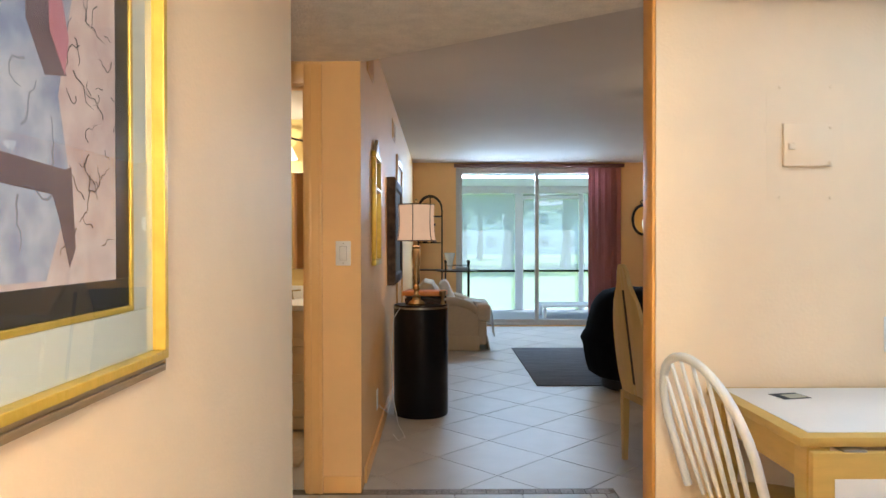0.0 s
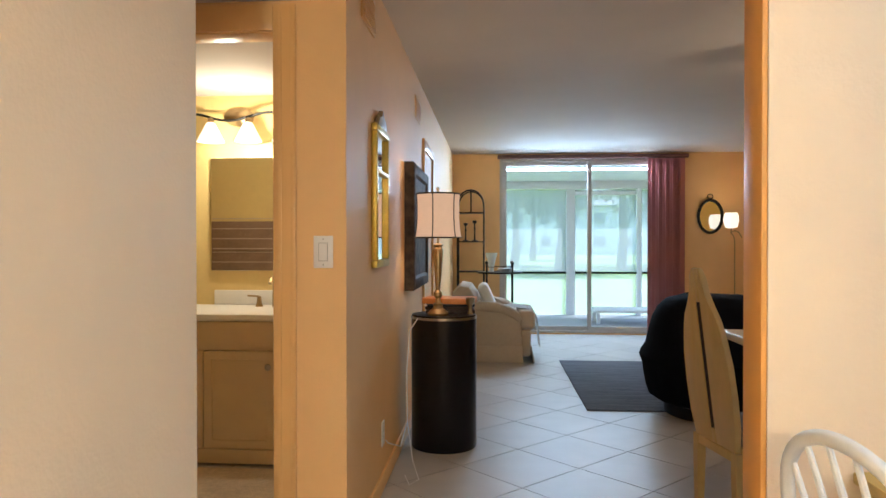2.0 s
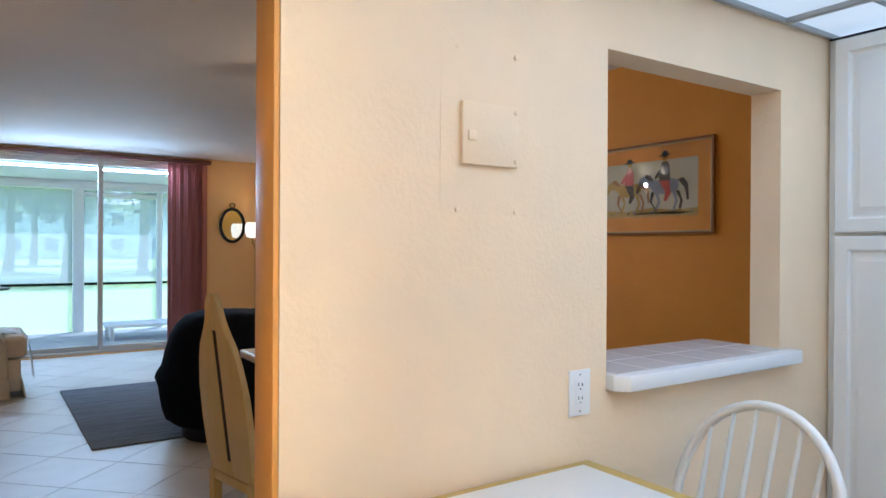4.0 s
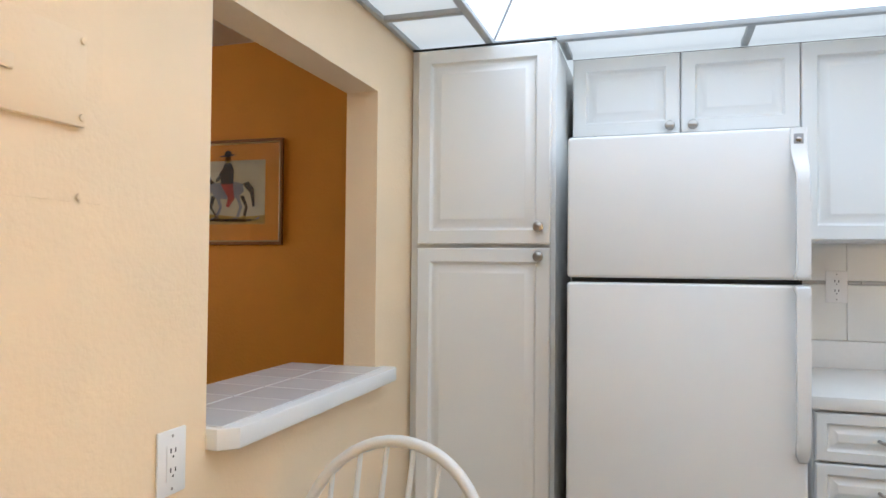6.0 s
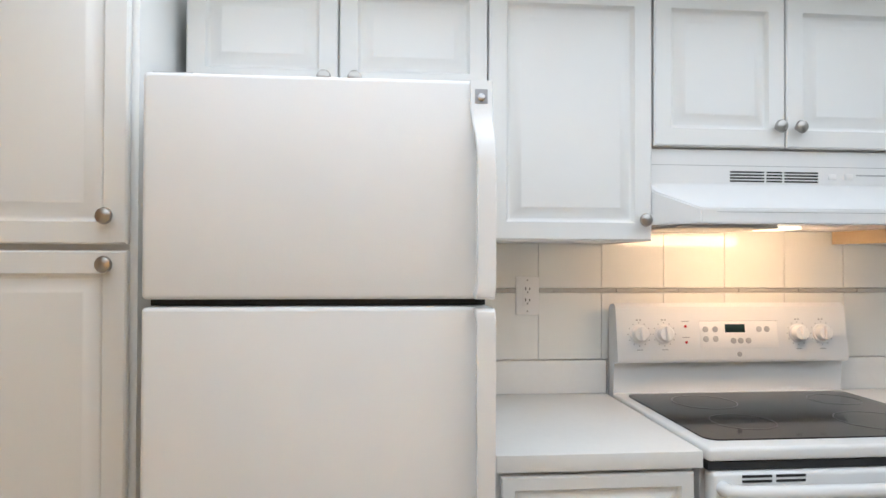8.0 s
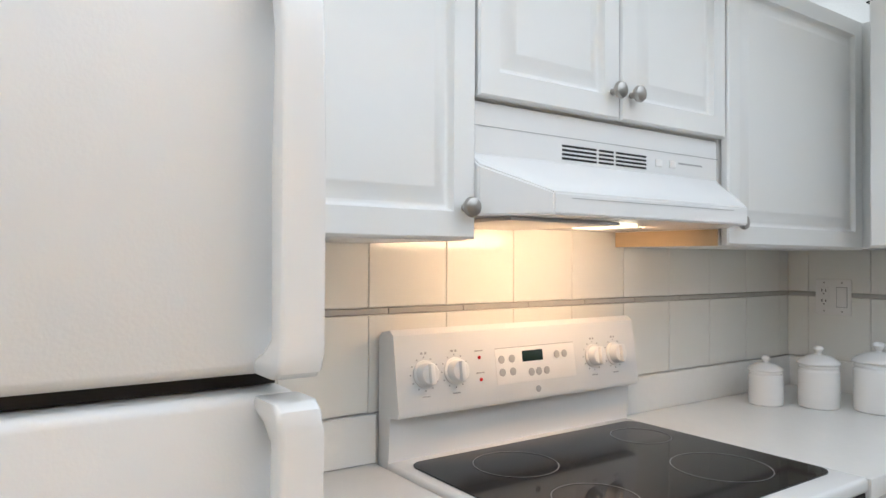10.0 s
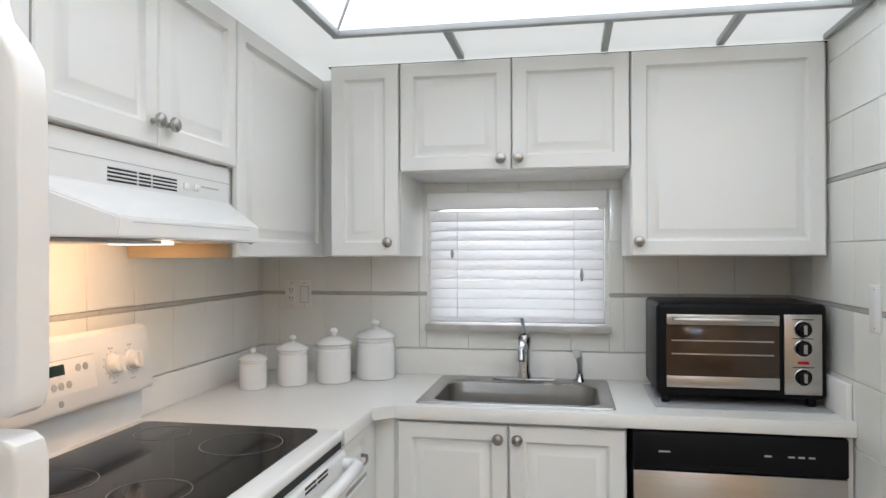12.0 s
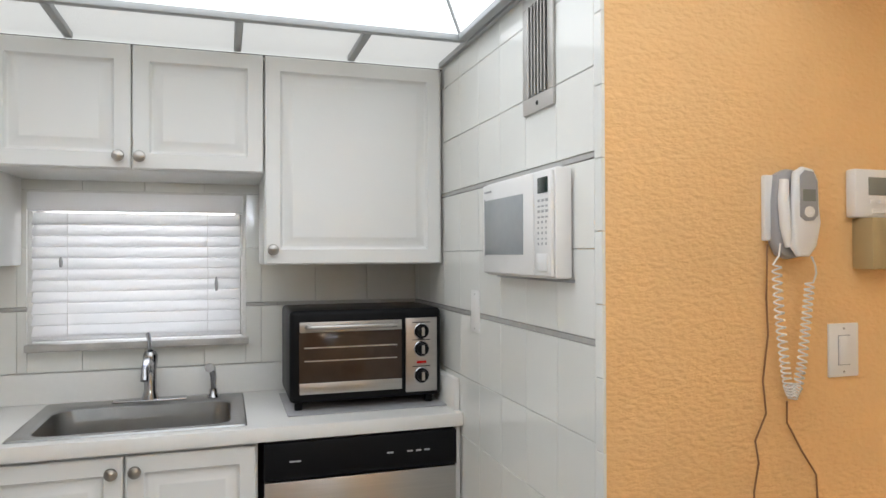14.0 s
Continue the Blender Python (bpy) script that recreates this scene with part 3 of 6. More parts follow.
part("edge_band", bx((4.6865, .955, .873), (4.6898, 1.228, .9152), .0015), COUNT, top)
part("upstand", bx((3.272, .304, .9155), (5.346, .322, 1.020), .002), COUNT, top)
part("upstand", bx((5.346, .304, .9155), (5.366, 1.228, 1.020), .002), COUNT, top)
part("upstand", bx((3.252, .304, .9155), (3.271, .86, 1.020), .002), COUNT, top)
top = thing("worktop", (5.0, 2.25, .876), "short white laminate worktop beside the range", "worktop")
part("slab", bx((4.690, 2.012, .876), (5.366, 2.484, .915), .003), COUNT, top)
part("upstand", bx((5.346, 2.012, .9155), (5.366, 2.484, 1.020), .002), COUNT, top)

# ---- refrigerator ----
fr = thing("refrigerator", (4.98, 2.855, 0), "white top-freezer refrigerator with moulded handles", "refrigerator")
part("body", bx((4.665, 2.515, .03), (5.32, 3.20, 1.700), .006), ENAMEL, fr)
part("base_grille", bx((4.66, 2.52, .0), (4.70, 3.195, .095), .004), GREYP, fr)
fm = face("w", 4.656, 3.202, 0)


def fridge_door(z0, z1, hz0):
    d = part("door", fb(fm, 0, z0, 0, .690, z1, .070, .010, seg=3), FRIDGE, fr)
    bm = bmesh.new()
    rows = []
    for z, back, front, wd in hz0:
        rows.append([bm.verts.new(fm @ Vector(p)) for p in ((.689 - wd, z, .070 + back), (.689 - wd, z, .070 + front), (.689, z, .070 + front), (.689, z, .070 + back))])
    for a, b in zip(rows, rows[1:]):
        for k in range(4):
            bm.faces.new((a[k], a[(k + 1) % 4], b[(k + 1) % 4], b[k]))
    bm.faces.new(rows[0])
    bm.faces.new(rows[-1])
    along = [e for e in bm.edges if abs((e.verts[0].co - e.verts[1].co).z) > .003]
    bmesh.ops.bevel(bm, geom=along, offset=.006, segments=3, affect="EDGES", profile=.5, clamp_overlap=True)
    part("handle", bm, ENAMEL, d, "moulded white handle")
    return d


dt_ = fridge_door(1.264, 1.710, [(1.266, -.002, .042, .038), (1.271, -.002, .050, .038), (1.279, -.002, .052, .038), (1.286, .016, .052, .037), (1.298, .029, .052, .036), (1.43, .030, .052, .036), (1.54, .030, .052, .036),
                                 (1.572, .024, .049, .037), (1.595, .006, .036, .039), (1.618, -.002, .018, .042), (1.65, -.002, .009, .046), (1.708, -.002, .007, .046)])
db_ = fridge_door(.11, 1.249, [(.742, -.002, .010, .026), (.760, -.002, .028, .034), (.790, .012, .046, .036), (.83, .028, .052, .036), (1.0, .030, .052, .036), (1.18, .030, .052, .037), (1.214, .029, .052, .036),
                               (1.227, .016, .052, .037), (1.234, -.002, .052, .038), (1.242, -.002, .050, .038), (1.247, -.002, .042, .038)])
part("badge", fb(fm, .652, 1.660, .0765, .678, 1.690, .0795, .001), GREYP, dt_, "small grey badge")
part("badge", lathe(fm @ Matrix.Translation((.665, 1.673, .0795)), [(.008, 0), (.008, .001), (0, .0015)], 14), CHROME, dt_)
part("hinge", fb(fm, .01, 1.709, .0, .09, 1.716, .045, .002), GREYP, fr)
part("gasket", fb(fm, .01, 1.2505, -.004, .68, 1.2655, .04), DARKG, fr)

# ---- range ----
rg = thing("range", (5.03, 1.62, 0), "white electric range with a black glass cooktop", "range")
RY0, RY1 = 1.238, 2.004
part("body", bx((4.735, RY0 + .004, .05), (5.345, RY1 - .004, .895), .003), ENAMEL, rg)
part("plinth", bx((4.79, RY0 + .02, 0), (5.3, RY1 - .02, .05)), DARKG, rg)
m = face("w", 4.72, RY1, 0)
part("rim", fb(m, .0, .890, -.60, .766, .922, .035, .010, seg=3), ENAMEL, rg)
CTX0, CTX1, CTY0, CTY1 = 4.742, 5.275, 1.262, 1.976
ctp = arc(CTX1 - .035, CTY1 - .035, .035, 0, 90, 5) + arc(CTX0 + .035, CTY1 - .035, .035, 90, 180, 5) + arc(CTX0 + .035, CTY0 + .035, .035, 180, 270, 5) + arc(CTX1 - .035, CTY0 + .035, .035, 270, 360, 5)
top_ = part("cooktop", slab(Matrix.Translation((0, 0, .9225)), ctp, .003), BLACKG, rg, "black ceramic glass")
for cx, cy, r in ((5.145, 1.785, .092), (5.150, 1.375, .074), (4.890, 1.437, .103), (4.905, 1.80, .082)):
    bm = bmesh.new()
    lathe(Matrix.Translation((cx, cy, .9257)), [(r - .0022, 0), (r - .0022, .0006), (r, .0006), (r, 0)], 40, bm, False)
    part("burner_ring", bm, RINGG, top_, smooth=False)
# back panel
prof = [(0, .90), (0, 1.185), (-.012, 1.200), (-.045, 1.206), (-.060, 1.195), (-.085, 1.035), (-.080, 1.022), (-.050, 1.018), (-.042, .90)]
bm = bmesh.new()
sl = [[bm.verts.new((5.352 + x, y, z)) for x, z in prof] for y in (RY0 + .002, RY0 + .012, RY1 - .012, RY1 - .002)]
for a, b in zip(sl, sl[1:]):
    for k in range(len(prof)):
        bm.faces.new((a[k], a[(k + 1) % len(prof)], b[(k + 1) % len(prof)], b[k]))
bm.faces.new(sl[0]), bm.faces.new(sl[-1])
bp_ = part("control_panel", bm, ENAMEL, rg)
tilt = face("w", 5.352 - .060, RY1, 1.195) @ Matrix.Rotation(math.atan2(.025, .160) * -1, 4, "X")


def on_panel(u, v, a, b, d, material, name, label="", bev=.0005):
    return part(name, fb(tilt, u, -v, .0, u + a, -v + b, d, bev), material, bp_, label)


for u in (.074, .155, .598, .678):
    k_ = part("knob", lathe(tilt @ Matrix.Translation((u, -.086, 0)), [(.030, 0), (.030, .004), (.025, .006), (.024, .022), (.021, .026), (0, .026)], 24), PLASTW, bp_)
    part("grip", fb(tilt @ Matrix.Translation((u, -.086, .026)), -.006, -.022, -.004, .006, .022, .010, .003), PLASTW, k_)
    bm = bmesh.new()
    for a in range(0, 360, 30):
        ca, sa = math.cos(radians(a)), math.sin(radians(a))
        fb(tilt @ Matrix.Translation((u + .036 * ca, -.086 + .036 * sa, 0)), -.0016, -.0016, .0002, .0016, .0016, .0009, 0, bm)
    fb(tilt, u - .010, -.136, .0002, u + .010, -.133, .0009, 0, bm), fb(tilt, u - .008, -.044, .0002, u - .002, -.039, .0009, 0, bm), fb(tilt, u + .003, -.044, .0002, u + .008, -.039, .0009, 0, bm)
    part("dial_marks", bm, INKG, bp_, smooth=False)
on_panel(.272, .130, .258, .085, .0012, PLASTW, "key_field")
on_panel(.272, .0465, .258, .0016, .0016, INKG, "key_line")
on_panel(.355, .082, .066, .026, .0022, LCD, "display", "dark green display")
for u, v in ((.290, .072), (.322, .072), (.290, .102), (.322, .102), (.380, .108), (.404, .108), (.430, .108), (.468, .072), (.494, .072)):
    part("button", lathe(tilt @ Matrix.Translation((u, -v, .0012)), [(.0095, 0), (.0095, .001), (.0075, .0014), (0, .0014)], 14), INKG, bp_)
for v in (.062, .112):
    part("indicator", lathe(tilt @ Matrix.Translation((.226, -v, 0)), [(.0045, 0), (.004, .002), (0, .0025)], 10), RED, bp_)
    on_panel(.214, v - .014, .024, .003, .0008, INKG, "print_bar")
part("emblem", lathe(tilt @ Matrix.Translation((.398, -.150, 0)), [(.008, 0), (.008, .001), (.005, .0014), (0, .0012)], 14), GREYP, bp_)
od = part("oven_door", fb(m, .006, .20, .0, .760, .868, .045, .010, seg=3), ENAMEL, rg)
part("oven_gap", fb(m, .004, .870, -.004, .762, .888, .028), DARKG, rg)
part("window", slab(m @ Matrix.Translation((0, 0, .046)), [(.16, .40), (.606, .40), (.62, .42), (.62, .70), (.59, .735), (.46, .752), (.306, .752), (.176, .735), (.146, .70), (.146, .42)], .003), OVENG, od, "dark oven window")
part("handle", tube([m @ Vector(p) for p in ((.03, .835, .044), (.032, .836, .075), (.06, .838, .092), (.20, .838, .097), (.383, .838, .098), (.566, .838, .097), (.706, .838, .092), (.734, .836, .075), (.736, .835, .044))], .017, 12), ENAMEL, od)
for u0 in (.075, .155, .455, .535):
    for v in (.846, .857):
        part("vent_slot", fb(m, u0, v, .0445, u0 + .07, v + .0055, .0462), DARKG, od, smooth=False)
part("drawer", fb(m, .006, .055, .0, .760, .19, .040, .008), ENAMEL, rg)

# ---- range hood ----
hd = thing("range_hood", (5.15, 1.62, 1.41), "white range hood with a sloping lip", "range hood")
bm = bmesh.new()
HY0, HY1, ZB = 1.2415, 2.0005, 1.438
hood = {k: bm.verts.new(c) for k, c in {
    "b0": (5.36, HY0, ZB), "b1": (5.36, HY1, ZB), "l1": (5.0, HY1, ZB), "f1": (4.895, 1.915, ZB), "f0": (4.895, 1.327, ZB), "l0": (5.0, HY0, ZB),
    "L1": (5.0, HY1, 1.530), "F1": (4.895, 1.915, 1.478), "F0": (4.895, 1.327, 1.478), "L0": (5.0, HY0, 1.530),
    "u1": (5.028, HY1, 1.552), "u0": (5.028, HY0, 1.552), "t1": (5.028, HY1, 1.652), "t0": (5.028, HY0, 1.652), "c1": (5.36, HY1, 1.652), "c0": (5.36, HY0, 1.652)}.items()}
for loop in ("b0 l0 f0 f1 l1 b1", "l1 f1 F1 L1", "f1 f0 F0 F1", "f0 l0 L0 F0", "F1 F0 u0 u1", "F1 u1 L1", "F0 L0 u0", "u1 u0 t0 t1", "t1 t0 c0 c1", "c0 b0 b1 c1", "b1 l1 L1 u1 t1 c1", "b0 c0 t0 u0 L0 l0"):
    bm.faces.new([hood[k] for k in loop.split()])
bmesh.ops.recalc_face_normals(bm, faces=bm.faces[:])
bmesh.ops.bevel(bm, geom=bm.edges[:], offset=.003, segments=2, affect="EDGES", clamp_overlap=True)
part("canopy", bm, ENAMEL, hd)
m = face("w", 5.0285, 2.002, 0)
part("seam", fb(m, 0, 1.606, -.001, .762, 1.6075, .0012), INKG, hd, smooth=False)
part("lip_line", fb(face("w", 4.895, 2.002, 0), .13, 1.468, -.001, .62, 1.4692, .0008), INKG, hd, smooth=False)
for u0, u1 in ((.235, .335), (.342, .388), (.395, .495)):
    for k in range(4):
        part("vent_slot", fb(m, u0, 1.562 + k * .0085, -.002, u1, 1.5665 + k * .0085, .0012), DARKG, hd, smooth=False)
for u in (.525, .575):
    part("switch", fb(m, u, 1.572, -.001, u + .024, 1.588, .003, .001), PLASTW, hd)
part("print_bar", fb(m, .61, 1.583, -.0005, .70, 1.587, .0008), INKG, hd, smooth=False)
part("filter", bx((4.97, 1.66, 1.430), (5.30, 1.95, 1.437), .002), STEEL, hd, "metal grease filter")
part("lamp_lens", bx((4.99, 1.58, 1.428), (5.11, 1.655, 1.4372), .002), GLOW, hd, "lit lamp lens")

# ---- sink ----
sk = thing("sink", (4.25, .6, .75), "stainless steel single bowl sink", "sink")
bm = bmesh.new()
OUT = (3.925, 4.572, .352, .852)
prof = [((OUT[0], OUT[2], OUT[1], OUT[3]), .9155), ((OUT[0] + .004, OUT[2] + .004, OUT[1] - .004, OUT[3] - .004), .921), ((3.965, .445, 4.530, .818), .920), ((3.972, .452, 4.523, .811), .914), ((3.985, .465, 4.510, .798), .765), ((4.02, .50, 4.475, .763), .750)]
rings = []
for (x0, y0, x1, y1), z in prof:
    r = .012 if z > .915 and len(rings) < 2 else .06
    pts = arc(x1 - r, y1 - r, r, 0, 90, 4) + arc(x0 + r, y1 - r, r, 90, 180, 4) + arc(x0 + r, y0 + r, r, 180, 270, 4) + arc(x1 - r, y0 + r, r, 270, 360, 4)
    rings.append([bm.verts.new((x, y, z)) for x, y in pts])
for a, b in zip(rings, rings[1:]):
    for k in range(len(a)):
        bm.faces.new((a[k], a[(k + 1) % len(a)], b[(k + 1) % len(a)], b[k]))
bm.faces.new(rings[-1])
part("bowl", bm, SINKS, sk)
part("drain", lathe(Matrix.Translation((4.25, .63, .7505)), [(.04, 0), (.04, .002), (.03, .003), (.028, 0), (0, 0)], 20), CHROME, sk)
fc = thing("faucet", (4.24, .395, .921), "chrome single lever kitchen faucet", "faucet")
part("deck_plate", bx((4.12, .372, .9205), (4.36, .418, .928), .004), CHROME, fc)
part("body", lathe(Matrix.Translation((4.24, .395, .928)), [(.028, 0), (.026, .01), (.021, .03), (.020, .10), (.024, .13), (.025, .15), (.018, .165), (0, .17)], 20), CHROME, fc)
part("spout", tube([(4.24, .395, 1.02), (4.24, .43, 1.06), (4.24, .50, 1.072), (4.24, .56, 1.05), (4.24, .575, 1.02)], [.014, .015, .014, .013, .013], 12), CHROME, fc)
part("lever", tube([(4.24, .395, 1.095), (4.245, .375, 1.125), (4.252, .350, 1.150)], [.010, .007, .008], 10), CHROME, fc)
sp = thing("side_spray", (4.03, .40, .921), "chrome side spray beside the faucet", "faucet")
part("base", lathe(Matrix.Translation((4.03, .40, .9205)), [(.022, 0), (.020, .008), (.014, .015), (.013, .03), (0, .03)], 16), CHROME, sp)
part("spray_head", tube([(4.03, .40, .945), (4.03, .402, .99), (4.034, .415, 1.025), (4.042, .445, 1.032)], [.009, .011, .013, .016], 12), CHROME, sp)

# ---- dishwasher ----
dw = thing("dishwasher", (3.58, .6, 0), "stainless steel dishwasher with a black control strip", "dishwasher")
m = face("n", 3.880, .872, 0)
part("body", fb(m, .004, .10, -.55, .602, .868, -.002), DARKG, dw)
part("control_strip", fb(m, 0, .752, 0, .606, .866, .026, .006), BLACKP, dw)
dwd = part("door", fb(m, .002, .11, 0, .604, .748, .022, .004), STEEL, dw)
part("grip_recess", fb(m, .22, .756, .0255, .38, .770, .0275, .001), BLACKP, dw)
for u, w in ((.075, .034), (.375, .020), (.44, .018), (.468, .018), (.496, .018)):
    part("print_bar", fb(m, u, .806, .0255, u + w, .811, .0268), INKG, dw, smooth=False)
part("kick_plate", fb(m, .004, .0, -.05, .602, .10, -.03), BLACKP, dw)

# ---- toaster oven ----
ov = thing("toaster_oven", (3.52, .57, .92), "black and steel countertop toaster oven on a mat", "toaster oven")
m = face("n", 3.790, .735, 0)
part("housing", fb(m, 0, .945, -.32, .515, 1.247, 0, .016, seg=3), BLACKP, ov)
part("mat", fb(m, -.01, .9155, -.33, .525, .9195, .045, .001), GREYP, ov)
dr = part("glass_door", fb(m, .028, .975, .0005, .372, 1.212, .014, .003), OVENG, ov, "dark glass door")
part("handle_bar", fb(m, .030, 1.178, .0145, .370, 1.211, .020, .002), STEEL, dr)
part("handle", tube([m @ Vector(p) for p in ((.052, 1.196, .015), (.056, 1.196, .036), (.070, 1.196, .042), (.20, 1.196, .044), (.33, 1.196, .042), (.344, 1.196, .036), (.348, 1.196, .015))], .008, 10), STEEL, dr)
part("lower_bar", fb(m, .030, .977, .0145, .370, 1.013, .018, .001), STEEL, dr)
for v, n in ((1.125, .0148), (1.082, .0146)):
    part("rack_line", fb(m, .045, v, .0142, .355, v + .004, n), STEEL, dr, smooth=False)
cp = part("control_plate", fb(m, .386, .962, .0005, .497, 1.214, .008, .002), STEEL, ov)
for v in (1.168, 1.108, 1.018):
    kb = part("knob", lathe(m @ Matrix.Translation((.441, v, .008)), [(.024, 0), (.024, .003), (.019, .005), (.017, .022), (.014, .024), (0, .024)], 20), BLACKP, cp)
    part("knob_ring", lathe(m @ Matrix.Translation((.441, v, .0085)), [(.0275, 0), (.0275, .003), (.025, .0045), (.0245, .001)], 24, None, False), CHROME, kb)
    part("knob_cap", fb(m @ Matrix.Translation((.441, v, .032)), -.005, -.014, -.002, .005, .014, .004, .001), STEEL, kb)
    part("print_bar", fb(m, .41, v + .029, .008, .472, v + .032, .0085), INKD, cp, smooth=False)
part("indicator", fb(m, .425, 1.058, .008, .458, 1.067, .0095), RED, cp, smooth=False)
for u in (.03, .475):
    for n in (-.03, -.29):
        part("foot", fb(m, u - .012, .9197, n - .012, u + .012, .946, n + .012, .003), BLACKP, ov)

# ---- canisters ----


def canister(x, y, r, h):
    c = thing("canister", (x, y, .915), "white ceramic lidded canister on the worktop", "canister", "canister set")
    mt = Matrix.Translation((x, y, .9155))
    part("jar", lathe(mt, [(0, 0), (r * .93, 0), (r * .99, .003), (r, .010), (r, h * .58), (r * .985, h * .60), (r * .93, h * .62), (r * .93, h * .64), (r * .97, h * .65), (r * .97, h * .67), (r * .93, h * .68), (r * .93, h * .70), (0, h * .70)], 36), ENAMEL, c)
    ld = part("lid", lathe(mt, [(r * .90, h * .695), (r * 1.03, h * .705), (r * 1.05, h * .72), (r * 1.03, h * .735), (r * .90, h * .775), (r * .55, h * .83), (r * .22, h * .855), (0, h * .86)], 36), ENAMEL, c)
    part("finial", lathe(mt, [(r * .16, h * .845), (r * .11, h * .875), (r * .20, h * .91), (r * .25, h * .945), (r * .20, h * .98), (r * .08, h), (0, h)], 18), ENAMEL, ld)


for x, y, r, h in ((5.212, .708, .050, .150), (5.100, .610, .058, .186), (4.966, .528, .067, .206), (4.828, .424, .077, .230)):
    canister(x, y, r, h)

# ---- microwave, vent and plates on the tiled wall ----
mw = thing("microwave", (XT, 1.43, 1.37), "white microwave oven set into the tiled wall", "microwave")
m = face("e", XT - .022, 1.224, 1.374) @ Matrix.Diagonal((.79, .98, 1.1, 1))
part("case", fb(m, 0, 0, .024, .53, .255, .062, .006), PLASTW, mw)
part("trim", fb(m, -.01, -.008, .0225, .54, -.001, .03, .001), GREYP, mw)
part("door", fb(m, .004, .006, .0625, .414, .249, .072, .004), PLASTW, mw)
part("window", fb(m, .030, .056, .0722, .345, .205, .0735, .001), SCREENG, mw, "grey door window")
part("window_line", fb(m, .022, .052, .0719, .0295, .209, .0729), GREYP, mw, smooth=False)
pn = part("key_panel", fb(m, .4165, .006, .0625, .526, .249, .071, .003), PLASTW, mw)
part("display", fb(m, .446, .198, .0712, .510, .234, .0725, .0005), LCD, pn)
for r in range(9):
    for c in range(3):
        part("key", fb(m, .444 + c * .025, .178 - r * .0125, .0712, .444 + c * .025 + (.016 if r < 4 else .008), .181 - r * .0125 + (.001 if r % 2 else .003), .0718), INKG, pn, smooth=False)
part("open_button", fb(m, .440, .018, .0712, .510, .058, .0735, .001), PLASTW, pn)
part("print_bar", fb(m, .02, .226, .0720, .085, .231, .0726), INKG, mw, smooth=False)
vg = thing("air_vent", (XT, 1.476, 1.78), "grey metal air grille high on the tiled wall", "vent")
m = face("e", XT, 1.388, 1.782)
bm = bmesh.new()
fb(m, 0, 0, 0, .17, .04, .008, .002, bm), fb(m, 0, .27, 0, .17, .31, .008, .002, bm), fb(m, 0, .04, 0, .03, .27, .008, .002, bm), fb(m, .14, .04, 0, .17, .27, .008, .002, bm)
part("frame", bm, ALU, vg)
part("backing", fb(m, .03, .04, -.006, .14, .27, .001), GREYP, vg)
for k in range(6):
    s_ = m @ Matrix.Translation((.0385 + k * .0182, .155, .006)) @ Matrix.Rotation(radians(-48), 4, "Y")
    part("slat", fb(s_, -.010, -.113, -.0012, .010, .113, .0012), ALU, vg)
part("screw", lathe(m @ Matrix.Translation((.085, .02, .008)), [(.006, 0), (.005, .002), (0, .0025)], 10), DARKG, vg)


def plate(name, d, x, y, z, kind, label, w=.075, h=.122):
    """A wall plate: a rocker switch, a double outlet, or both."""
    m = face(d, x, y, z)
    p = thing(name, (x, y, z), label, "wall plate")
    part("cover", fb(m, 0, 0, .0003, w, h, .006, .0025), PLASTW, p)
    n = max(1, round(w / .075)) if w > .1 else 1
    for k in range(n):
        c = w * (k + .5) / n
        what = kind[k] if isinstance(kind, (list, tuple)) else kind
        if what == "switch":
            part("rocker", fb(m, c - .016, h / 2 - .033, .006, c + .016, h / 2 + .033, .0095, .0015), PLASTW, p)
            part("rocker_gap", fb(m, c - .018, h / 2 - .035, .0055, c + .018, h / 2 + .035, .0066), INKG, p, smooth=False)
        elif what == "outlet":
            part("socket_face", fb(m, c - .017, h / 2 - .034, .006, c + .017, h / 2 + .034, .0078, .001), PLASTW, p)
            bm = bmesh.new()
            for v in (-.018, .018):
                fb(m, c - .008, h / 2 + v, .0075, c - .005, h / 2 + v + .009, .0082, 0, bm), fb(m, c + .005, h / 2 + v, .0075, c + .008, h / 2 + v + .008, .0082, 0, bm)
                fb(m, c - .002, h / 2 + v - .009, .0075, c + .002, h / 2 + v - .005, .0082, 0, bm)
            part("slots", bm, DARKG, p, smooth=False)
        for v in (.012, h - .012):
            part("screw", lathe(m @ Matrix.Translation((c, v, .006)), [(.003, 0), (.0025, .001), (0, .0012)], 8), NICKEL, p)
    return p


plate("wall_outlet", "w", XE - .008, 2.305, 1.166, "outlet", "white double outlet on the tiled backsplash")
plate("wall_switch", "n", 5.262, YS, 1.175, ["outlet", "switch"], "white outlet and switch plate above the canisters", .118)
plate("wall_outlet", "e", XT, .985, 1.19, "blank", "white blank plate beside the toaster oven", .07, .13)
plate("wall_outlet", "s", 3.421, YP, .867, "outlet", "white double outlet under the serving shelf", .078)
plate("wall_switch", "s", 1.365, 4.84, 1.135, "switch", "white rocker switch beside the bathroom door")
plate("wall_switch", "n", 2.663, YO, 1.143, "switch", "white rocker switch under the thermostat", .089, .124)
plate("wall_outlet", "e", 1.49, 5.64, .215, "outlet", "white outlet low on the hall wall")

